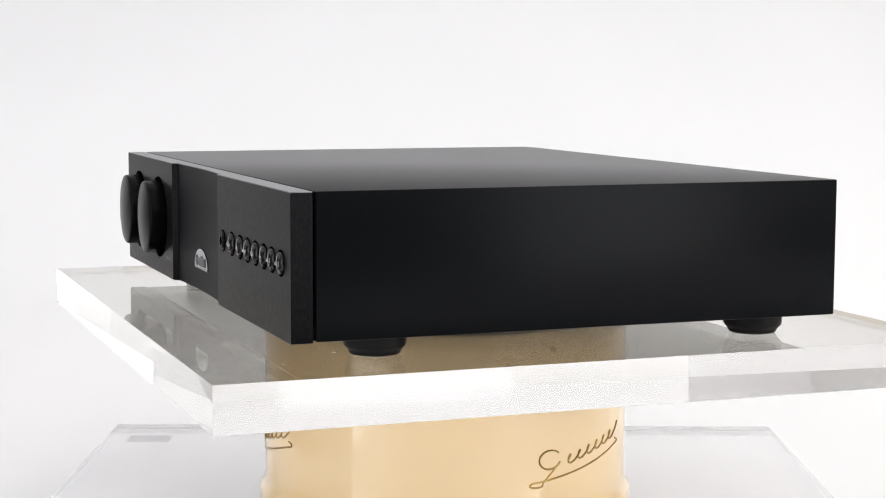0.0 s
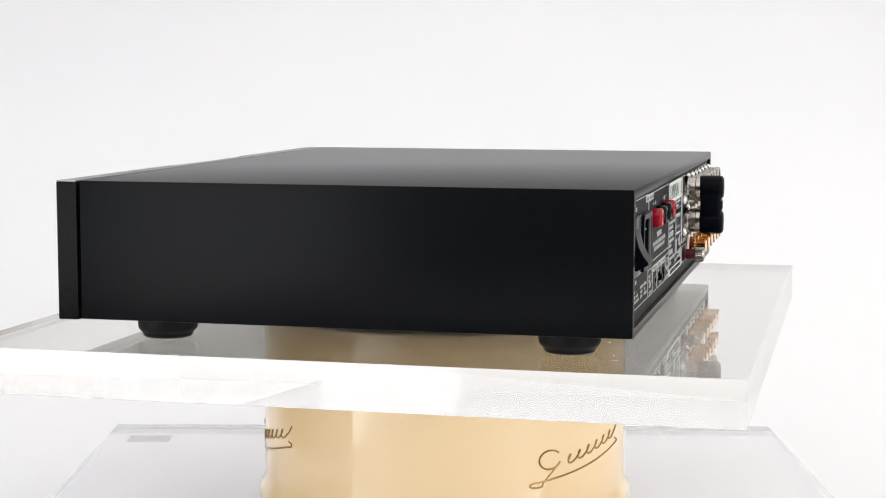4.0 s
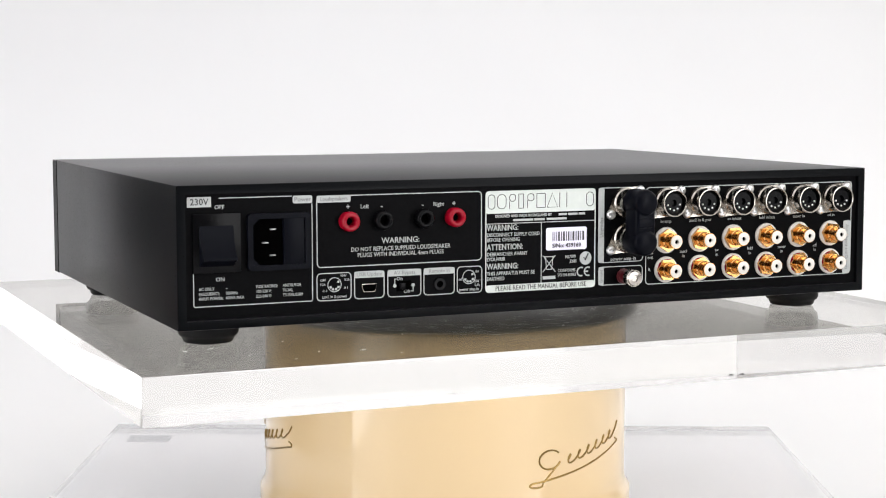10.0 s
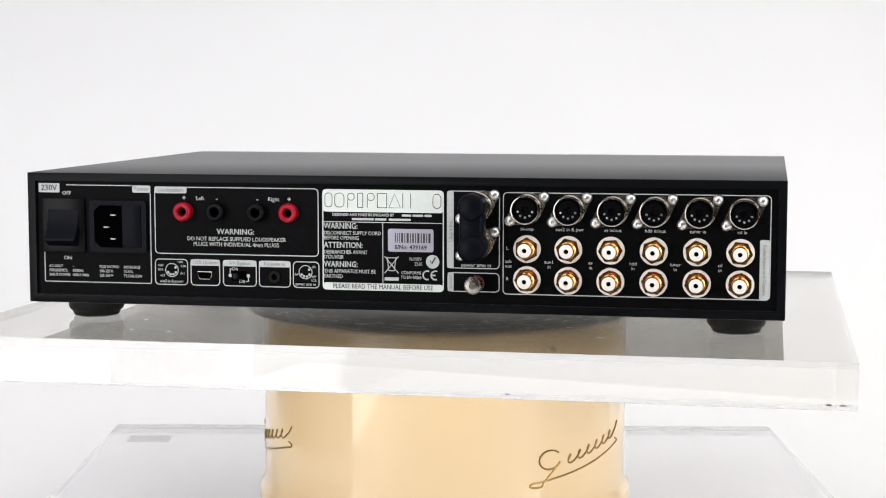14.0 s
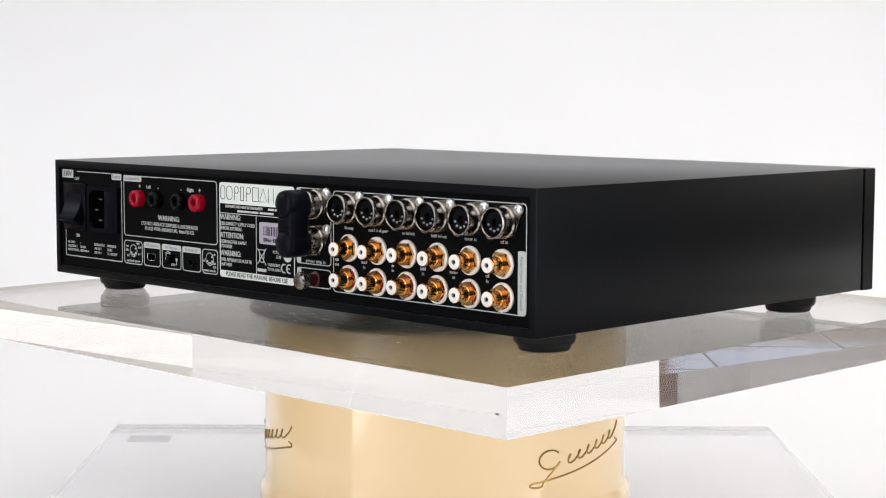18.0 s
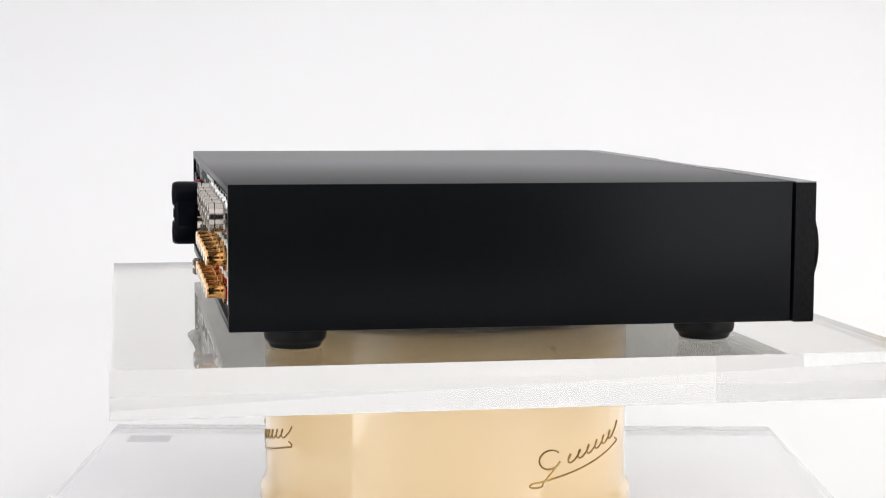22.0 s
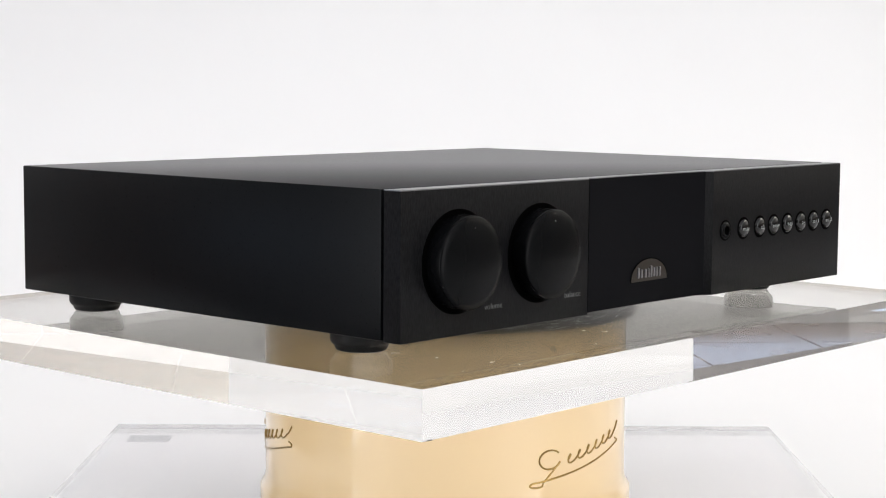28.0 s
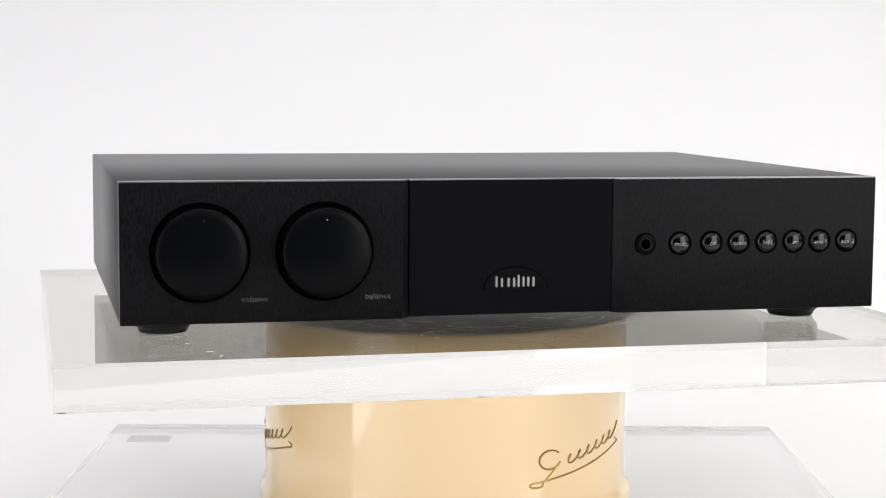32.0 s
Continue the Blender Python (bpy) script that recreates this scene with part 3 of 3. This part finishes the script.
pin_diagram(-129.4, 31.6, "aux2 in & power")
for s, x, z in (("+24V", -124.4, 36.3), ("0.2A", -122.4, 34.0), ("+24V", -136.2, 34.2), ("0.2A", -136.2, 31.8), ("ch 1", -123.0, 29.8), ("ch 2", -135.0, 28.4)):
    words(s, x, z, 2.0, squeeze=0.8)
pin_diagram(-50.2, 32.0, "power amp in")
for s, x, z in (("ch1", -45.3, 35.0), ("ch2", -55.6, 30.8), ("+24V", -45.8, 29.4), ("0.2A", -45.3, 27.4)):
    words(s, x, z, 2.0, squeeze=0.8)
words("On", -91.8, 33.0, 2.8)
words("Off", -87.6, 25.9, 2.8)
for x, z in ((-94.6, 29.2), (-83.8, 29.2)):
    part("position_dot", lathe(B(), [(0.0, LIFT), (0.0010, LIFT), (0.0010, 0.0)], x * MM, z * MM, 14), PRINT, REAR_PANEL, "", REAR)
bar(-94.8, 29.2, -94.4, 33.2)
bar(-94.8, 32.8, -93.6, 33.2)
bar(-84.0, 26.0, -83.6, 29.2)
bar(-85.2, 25.8, -83.6, 26.2)


def mains_switch():
    s = part("mains_switch", block(B(), (-0.2073, 0.0407, -0.0005), (-0.1813, 0.0721, 0.0014), 0.0005), BLACKPLASTIC, AMP, "black mains rocker switch", REAR)
    bm = B()
    side = [(0.0673, 0.0002), (0.0673, 0.0012), (0.0620, 0.0018), (0.0570, 0.0031), (0.0525, 0.0053), (0.0492, 0.0080), (0.0480, 0.0081), (0.0445, 0.0020), (0.0445, 0.0002)]
    rings = [[bm.verts.new((x, z, h)) for z, h in side] for x in (-0.2039, -0.1854)]
    bm.faces.new(rings[0])
    bm.faces.new(rings[1][::-1])
    for k in range(len(side)):
        m = (k + 1) % len(side)
        bm.faces.new((rings[0][k], rings[0][m], rings[1][m], rings[1][k]))
    bmesh.ops.recalc_face_normals(bm, faces=bm.faces)
    bmesh.ops.bevel(bm, geom=[e for e in bm.edges if abs(e.verts[0].co.x - e.verts[1].co.x) < 1e-6], offset=0.0003, segments=1, affect="EDGES", profile=0.5)
    part("rocker", bm, NAVYPLASTIC, s, "blue-black rocker with an outward lower lip", REAR, smooth=25)


def mains_inlet():
    bm = B()
    outline_frame(bm, -0.1780, 0.0412, -0.1437, 0.0712, 0.0022, 0.0028, -0.001, 0.0026)
    s = part("mains_inlet", bm, NAVYPLASTIC, AMP, "black three-pin mains inlet with fuse drawer", REAR)
    # octagonal mouth
    part("inlet_floor", block(B(), (-0.1756, 0.0436, -0.0010), (-0.1465, 0.0690, 0.0004)), HOLE, s, "", REAR)
    for z0, z1 in ((0.0440, 0.0478), (0.0650, 0.0688)):
        bm = B()
        up = z0 > 0.05
        pts = [(-0.1753, z0), (-0.1715, z0), (-0.1753, z1)] if not up else [(-0.1753, z1), (-0.1753, z0), (-0.1715, z1)]
        part("inlet_corner", prism(bm, pts, 0.0, 0.0024), NAVYPLASTIC, s, "", REAR, smooth=None)
    for x, z in ((-0.1641, 0.0627), (-0.1683, 0.0557), (-0.1643, 0.0490)):
        part("pin", block(B(), (x - 0.0017, z - 0.0004, 0.0), (x + 0.0017, z + 0.0004, 0.0016), 0.0002), PINMETAL, s, "metal pin", REAR)
    part("fuse_drawer", block(B(), (-0.1586, 0.0434, 0.0), (-0.1467, 0.0686, 0.0024), 0.0007), NAVYPLASTIC, s, "", REAR)


mains_switch()
mains_inlet()


def speaker_sockets():
    prof = [(0.0, 0.0008), (0.0022, 0.0008), (0.0024, 0.0044), (0.0028, 0.0054), (0.0035, 0.0059), (0.0044, 0.0057), (0.0051, 0.0050), (0.0054, 0.0038), (0.0054, 0.0)]
    for x, z, mat, label in ((-0.1215, 0.0654, REDNYLON, "red loudspeaker socket"), (-0.1021, 0.0654, BLACKPLASTIC, "black loudspeaker socket"), (-0.0781, 0.0655, BLACKPLASTIC, "black loudspeaker socket"), (-0.0594, 0.0656, REDNYLON, "red loudspeaker socket")):
        s = part("speaker_socket", lathe(B(), prof, x, z, 40), mat, AMP, label, REAR, smooth=50)
        part("socket_contact", lathe(B(), [(0.0, 0.0010), (0.0018, 0.0010), (0.0018, 0.0014), (0.0, 0.0014)], x, z, 16), HOLE, s, "", REAR)


speaker_sockets()


def small_sockets():
    u = part("usb_socket", tube(B(), [(x, z, 0.0004) for x, z in ((-0.1137, 0.0310), (-0.1055, 0.0310), (-0.1055, 0.0288), (-0.1066, 0.0268), (-0.1126, 0.0268), (-0.1137, 0.0288), (-0.1137, 0.0310))], 0.00026, 6), NICKEL, AMP, "small metal-rimmed data socket", REAR)
    part("socket_mouth", block(B(), (-0.1134, 0.0270, 0.0), (-0.1058, 0.0307, 0.0002)), HOLE, u, "", REAR)
    s = part("slide_switch", block(B(), (-0.0936, 0.0262, 0.0), (-0.0852, 0.0318, 0.0003), 0.0001, 1), HOLE, AMP, "small black slide switch", REAR)
    part("slider", block(B(), (-0.0925, 0.0272, 0.0), (-0.0890, 0.0308, 0.0022), 0.0003), BLACKPLASTIC, s, "", REAR)
    r = part("remote_socket", lathe(B(), [(0.0018, 0.0), (0.0018, 0.0012), (0.0034, 0.0012), (0.0038, 0.0)], -0.0682, 0.0290, 28), BLACKPLASTIC, AMP, "small round black remote socket", REAR)
    part("socket_hole", lathe(B(), [(0.0, 0.0002), (0.0020, 0.0002), (0.0020, 0.0004), (0.0, 0.0004)], -0.0682, 0.0290, 18), HOLE, r, "", REAR)


small_sockets()


def label_plate():
    p = part("printed_plate", outline_frame(B(), -0.0402, 0.0225, 0.0293, 0.0792, 0.0022, 0.0006, 0.0, LIFT), PLATE, AMP, "pale printed approval plate with black ink", REAR, smooth=None)
    for z0, z1 in ((66.6, 79.0), (22.7, 26.6)):
        part("pale_band", prism(B(), round_rect(-0.0400, z0 * MM, 0.0291, z1 * MM, 0.0016, 3), 0.0, 0.0002), PLATE, p, "", REAR, smooth=None)
    # product mark as a row of thin plain outlines
    for x0, x1, z0, z1, r in ((-38.8, -34.3, 69.0, 77.3, 2.2), (-33.1, -27.4, 69.0, 77.3, 2.6), (-25.6, -21.5, 73.0, 77.3, 1.9), (-19.9, -16.6, 69.0, 77.3, 0.3), (-14.4, -10.0, 73.0, 77.3, 1.9), (-8.6, -2.9, 69.0, 77.3, 0.3), (23.0, 27.9, 69.0, 77.3, 2.4)):
        part("mark_outline", outline_frame(B(), x0 * MM, z0 * MM, x1 * MM, z1 * MM, r * MM, 0.00036, 0.0002, 0.00035), INK, p, "", REAR, smooth=None)
    for x0, x1, z0, z1 in ((-25.6, -25.24, 69.0, 73.5), (-14.4, -14.04, 69.0, 73.5), (5.9, 6.26, 69.0, 77.3), (10.4, 10.76, 69.0, 77.3)):
        part("mark_bar", block(B(), (x0 * MM, z0 * MM, 0.0002), (x1 * MM, z1 * MM, 0.00035)), INK, p, "", REAR, smooth=None)
    part("mark_outline", tube(B(), [(x * MM, z * MM, 0.0002) for x, z in ((-1.9, 69.2), (1.4, 77.1), (4.7, 69.2), (-1.9, 69.2))], 0.00019, 5), INK, p, "", REAR)
    # maker's name and address as plain bars
    words("DESIGNED AND MADE IN ENGLAND BY", -34.4, 65.0, 2.3, align="LEFT", squeeze=0.86, bold=0.00003)
    for x0, x1, z in ((5.6, 10.8, 65.0), (11.6, 17.6, 65.0), (18.4, 22.4, 65.0), (-23.0, -10.6, 62.6), (-9.8, -3.4, 62.6), (-2.0, 10.6, 62.6)):
        bar(x0, z - 0.6, x1, z + 0.6)
    bar(-40.0, 60.7, 29.1, 61.1)
    bar(-5.6, 26.6, -5.2, 60.8)
    for z, s, size, bold in ((58.5, "WARNING:", 4.6, 0.00005), (54.6, "DISCONNECT SUPPLY CORD", 3.0, 0), (51.8, "BEFORE OPENING", 3.0, 0), (47.7, "ATTENTION:", 4.6, 0.00005), (43.8, "DEBRANCHER AVANT", 3.0, 0), (41.0, "D'OUVRIR", 3.0, 0), (36.9, "WARNING:", 4.6, 0.00005), (33.0, "THIS APPARATUS MUST BE", 3.0, 0), (30.1, "EARTHED", 3.0, 0)):
        words(s, -39.4, z, size, align="LEFT", squeeze=0.84, bold=bold)
    words("PLEASE READ THE MANUAL BEFORE USE", -5.4, 24.6, 3.7, INK, squeeze=0.86, lift=0.00025)
    st = part("serial_sticker", prism(B(), round_rect(-0.0024, 0.0447, 0.0235, 0.0575, 0.0012, 3), 0.0, 0.0003), STICKER, p, "silvery sticker with printed bars", REAR, smooth=None)
    x = 1.6
    for i, w in enumerate((0.5, 0.4, 0.4, 1.1, 0.5, 1.2, 0.5, 0.9, 0.5, 1.2, 0.6, 1.0, 0.5, 1.2)):
        bar(x, 49.8, x + w, 55.2, INK, 0.0004, st)
        x += w + 0.75
    words("S/No: 439169", 10.6, 47.2, 3.3, INK, lift=0.0004, bold=0.00008)
    for s, x, z in (("N17079", 13.2, 40.6), ("Z180", 14.9, 37.9), ("CONFORMS", 10.8, 32.9), ("TO EN 60065", 10.8, 30.3)):
        words(s, x, z, 2.6, squeeze=0.80)
    part("tick_disc", lathe(B(), [(0.0, 0.0002), (0.0038, 0.0002), (0.0038, 0.0)], 0.0230, 0.0394, 28), PRINT, p, "", REAR)
    part("tick_mark", tube(B(), [(0.0216, 0.0400, 0.0003), (0.0226, 0.0383, 0.0003), (0.0246, 0.0420, 0.0003)], 0.0004, 5), INK, p, "", REAR)
    for x, half in ((20.0, 1), (24.6, 2)):
        arc = [((x + 2.4 * math.cos(radians(a))) * MM, (31.8 + 2.4 * math.sin(radians(a))) * MM, 0.0002) for a in range(65, 296, 15)]
        part("approval_arc", tube(B(), arc, 0.00045, 5), PRINT, p, "", REAR)
    bar(22.6, 31.4, 24.6, 32.2)
    # crossed-out bin sign
    for a, b in (((-4.4, 42.0), (3.6, 32.5)), ((3.6, 42.0), (-4.4, 32.5)), ((-2.8, 41.0), (-2.0, 34.0)), ((2.0, 41.0), (1.2, 34.0)), ((-2.0, 34.0), (1.2, 34.0)), ((-3.4, 41.2), (2.6, 41.2))):
        part("bin_stroke", tube(B(), [(a[0] * MM, a[1] * MM, 0.0002), (b[0] * MM, b[1] * MM, 0.0002)], 0.00025, 5), PRINT, p, "", REAR)
    bar(-4.4, 28.4, 3.6, 30.2)


label_plate()

# upgrade and ground panel tabs
printed_tab(31.2, 36.2, 34.9, 79.1)
words("Upgrades", 33.1, 56.5, 3.0, GREYPRINT, turn=90, lift=0.00025)
printed_tab(31.5, 23.2, 34.9, 33.7)
words("Ground", 33.2, 28.4, 2.6, GREYPRINT, turn=90, lift=0.00025, squeeze=0.9)
words("power amp in", 47.6, 38.0, 3.0)
printed_tab(202.0, 22.4, 207.2, 54.8)
words("Audio Inputs and Outputs", 204.6, 38.6, 2.9, GREYPRINT, turn=-90, lift=0.00025, squeeze=0.9)


def din_parts():
    """One round metal socket at the origin of the face: flange with two ears, barrel, black insert and screws."""
    pts = []
    r = 0.0084
    ang = math.atan2(7.1, 9.6)
    ex, ez = 0.0096, 0.0068
    for sx in (1, -1):
        base = math.degrees(ang) + (0 if sx > 0 else 180)
        for k in range(-3, 4):
            a = radians(base + 30 * k)
            pts.append((sx * ex + 0.0028 * math.cos(a), sx * ez + 0.0028 * math.sin(a)))
        for k in range(4, 9):
            a = radians(base + 15 * k)
            pts.append((r * math.cos(a), r * math.sin(a)))
    me = {"flange": mesh_of("flange", prism(B(), pts, 0.0, 0.0009), NICKEL)}
    me["barrel"] = mesh_of("barrel", lathe(B(), [(0.0070, 0.0009), (0.0070, 0.0102), (0.0073, 0.0106), (0.0078, 0.0105), (0.0080, 0.0098), (0.0080, 0.0080), (0.0076, 0.0075), (0.0076, 0.0034), (0.0083, 0.0026), (0.0083, 0.0009)], steps=40), NICKEL, 35)
    me["insert"] = mesh_of("insert", lathe(B(), [(0.0, 0.0066), (0.0019, 0.0066), (0.0021, 0.0084), (0.0056, 0.0084), (0.0060, 0.0072), (0.0071, 0.0070), (0.0071, 0.0)], steps=32), BLACKPLASTIC, 35)
    me["screw"] = mesh_of("screw", lathe(B(), [(0.0, 0.0019), (0.0006, 0.0019), (0.0008, 0.0029), (0.0018, 0.0027), (0.0026, 0.0020), (0.0029, 0.0010), (0.0029, 0.0007)], steps=18), STEEL, 35)
    me["contact"] = mesh_of("contact", lathe(B(), [(0.0, 0.0092), (0.0004, 0.0091), (0.00065, 0.0087), (0.00065, 0.0060)], steps=10), STEEL, 40)
    return me


DIN = din_parts()
for m in DIN.values():
    m.transform(Matrix(((-1, 0, 0, 0), (0, 0, 1, 0), (0, 1, 0, 0), (0, 0, 0, 1))))


def din_socket(u, v, pins=True):
    s = new("din_socket", DIN["flange"])
    s.parent, s.location = AMP, (-u, REAR_Y, v)
    tagged(s, "round nickel-plated multi-pin audio socket")
    for key in ("barrel", "insert"):
        o = new(key, DIN[key])
        o.parent = s
    for x, z in ((0.0096, 0.0068), (-0.0096, -0.0068)):
        o = new("screw", DIN["screw"])
        o.parent, o.location = s, (-x, 0, z)
    if pins:
        for a in (-165, -128, -90, -52, -15):
            o = new("contact", DIN["contact"])
            o.parent, o.location = s, (-0.0041 * math.cos(radians(a)), 0, 0.0041 * math.sin(radians(a)))


for u, v in ((0.0759, 0.0697), (0.0994, 0.0695), (0.1231, 0.0692), (0.1458, 0.0692), (0.1700, 0.0691), (0.1936, 0.0689)):
    din_socket(u, v)
for u, v in ((0.0484, 0.0705), (0.0485, 0.0500)):
    din_socket(u, v, False)


def link_plug():
    """Black plug of two round lobes and a waist that bridges the two upgrade sockets."""
    bm = B()
    for cz in (0.0716, 0.0491):
        lathe(bm, [(0.0, 0.0100), (0.0069, 0.0100), (0.0075, 0.0108), (0.0076, 0.0220), (0.0072, 0.0240), (0.0060, 0.0251), (0.0, 0.0255)], 0.0485, cz, 36)
    p = part("link_plug", bm, NAVYPLASTIC, AMP, "blue-black moulded link plug bridging two sockets", REAR, smooth=40)
    part("waist", block(B(), (0.0419, 0.0505, 0.0105), (0.0551, 0.0700, 0.0240), 0.0026, 3), NAVYPLASTIC, p, "", REAR)
    part("grip", block(B(), (0.0436, 0.0574, 0.0232), (0.0534, 0.0631, 0.0245), 0.0006), NAVYPLASTIC, p, "", REAR)


link_plug()


def ground_post():
    g = part("ground_post", lathe(B(), [(0.0044, 0.0), (0.0044, 0.0012), (0.0034, 0.0016), (0.0034, 0.0080)], 0.0478, 0.0279, 28), DARKRED, AMP, "knurled metal ground post on a red collar", REAR)
    bm = B()
    pts = []
    for i in range(48):
        a = 2 * math.pi * i / 48
        r = 0.0050 if i % 2 else 0.0046
        pts.append((0.0478 + r * math.cos(a), 0.0279 + r * math.sin(a)))
    prism(bm, pts, 0.0080, 0.0125)
    lathe(bm, [(0.0046, 0.0125), (0.0040, 0.0134), (0.0020, 0.0136), (0.0018, 0.0128), (0.0, 0.0128)], 0.0478, 0.0279, 24)
    part("thumb_nut", bm, NUTMETAL, g, "dark knurled metal thumb nut", REAR)


ground_post()


def phono_meshes():
    me = {}
    me["washer"] = mesh_of("washer", lathe(B(), [(0.0, 0.0), (0.0076, 0.0), (0.0076, 0.0010), (0.0070, 0.0014), (0.0, 0.0014)], steps=40), NYLON, 40)
    hexa = [(0.0067 * math.cos(radians(60 * i + 30)), 0.0067 * math.sin(radians(60 * i + 30))) for i in range(6)]
    me["hex_nut"] = mesh_of("hex_nut", prism(B(), hexa, 0.0014, 0.0034), GOLD)
    me["sleeve"] = mesh_of("sleeve", lathe(B(), [(0.0, 0.0034), (0.0046, 0.0034), (0.0046, 0.0048), (0.0040, 0.0052), (0.0040, 0.0104), (0.0042, 0.0108), (0.0042, 0.0116), (0.0040, 0.0119), (0.0038, 0.0119), (0.0038, 0.0100)], steps=32), GOLD, 35)
    me["centre"] = mesh_of("centre", lathe(B(), [(0.0038, 0.0100), (0.0038, 0.0121), (0.0033, 0.0124), (0.0013, 0.0124), (0.0013, 0.0104)], steps=24), NYLON, 35)
    me["contact_hole"] = mesh_of("contact_hole", lathe(B(), [(0.0, 0.0112), (0.0013, 0.0112), (0.0013, 0.0100), (0.0, 0.0100)], steps=14), HOLE)
    me["red_ring"] = mesh_of("red_ring", lathe(B(), [(0.0046, 0.0014), (0.0062, 0.0014), (0.0062, 0.0023), (0.0046, 0.0023)], steps=32, ring=True), REDNYLON, 35)
    for m in me.values():
        m.transform(Matrix(((-1, 0, 0, 0), (0, 0, 1, 0), (0, 1, 0, 0), (0, 0, 0, 1))))
    return me


PHONO = phono_meshes()
for i, u in enumerate((0.0760, 0.0988, 0.1220, 0.1454, 0.1687, 0.1918)):
    for v in (0.0476, 0.0305):
        s = new("phono_socket", PHONO["washer"])
        s.parent, s.location = AMP, (-u, REAR_Y, v)
        tagged(s, "gold-plated phono socket on a white washer")
        for key in ("hex_nut", "sleeve", "centre", "contact_hole") + (("red_ring",) if v < 0.04 else ()):
            o = new(key, PHONO[key])
            o.parent = s
            if key == "hex_nut":
                o.matrix_basis = pose(0, 0, 0, 0, (17 * i + (29 if v > 0.04 else 0)) % 60 - 30, 0)
for u, s in ((75.9, "bi-amp"), (99.4, "aux2 in & pwr"), (123.0, "av in/out"), (146.0, "hdd in/out"), (169.0, "tuner in"), (192.6, "cd in")):
    words(s, u, 58.6, 2.7)
for u, s in ((65.6, "sub\nout"), (88.2, "aux1\nin"), (111.0, "av\nin"), (134.2, "hdd\nin"), (157.0, "tuner\nin"), (181.0, "cd\nin")):
    words(s, u, 39.2, 2.7)
words("L", 65.0, 47.8, 2.7)
words("R", 65.0, 30.8, 2.7)

# ---------------------------------------------------------------- floor tiles
TILE_MESH = mesh_of("tile", block(B(), (-0.295, -0.295, -0.008), (0.295, 0.295, 0.0), 0.002, 1), TILE)
for i in range(17):
    for j in range(15):
        o = new("tile", TILE_MESH)
        o.parent = floor
        o.location = (X0 + 0.3 + 0.6 * i, Y0 + 0.3 + 0.6 * j, FLOOR_Z + random.uniform(-0.0006, 0.0006))
for j in range(5):
    for k in range(4):
        o = new("tile", TILE_MESH)
        o.parent = wall_west
        o.matrix_basis = pose(X0 + 0.012, -0.3 + 0.6 * j, FLOOR_Z + 0.3 + 0.6 * k, 0, 90, 0)


# ---------------------------------------------------------------- what turns
def motions():
    angles = (290.76, 282.14, 273.50, 264.87, 256.24, 247.63, 238.94, 230.22, 221.46, 212.72, 204.05, 195.43, 186.76, 178.01, 169.23, 160.67, 152.28, 143.68, 135.07, 126.45, 117.81, 109.16, 100.55, 91.88, 83.22, 74.64, 65.93, 56.97, 48.33, 39.74, 31.21, 22.62, 13.93)
    lean = pose(0, 0, 0, 0.111, 0.198, 0)
    for thing, at in ((AMP, pose(0.0009, -0.0059, 0.0003)), (TURNTABLE, pose(0, 0, 0))):
        walk(thing, [(float(t), pose(0, 0, 0, 0, 0, a) @ lean @ at) for t, a in enumerate(angles)])


motions()
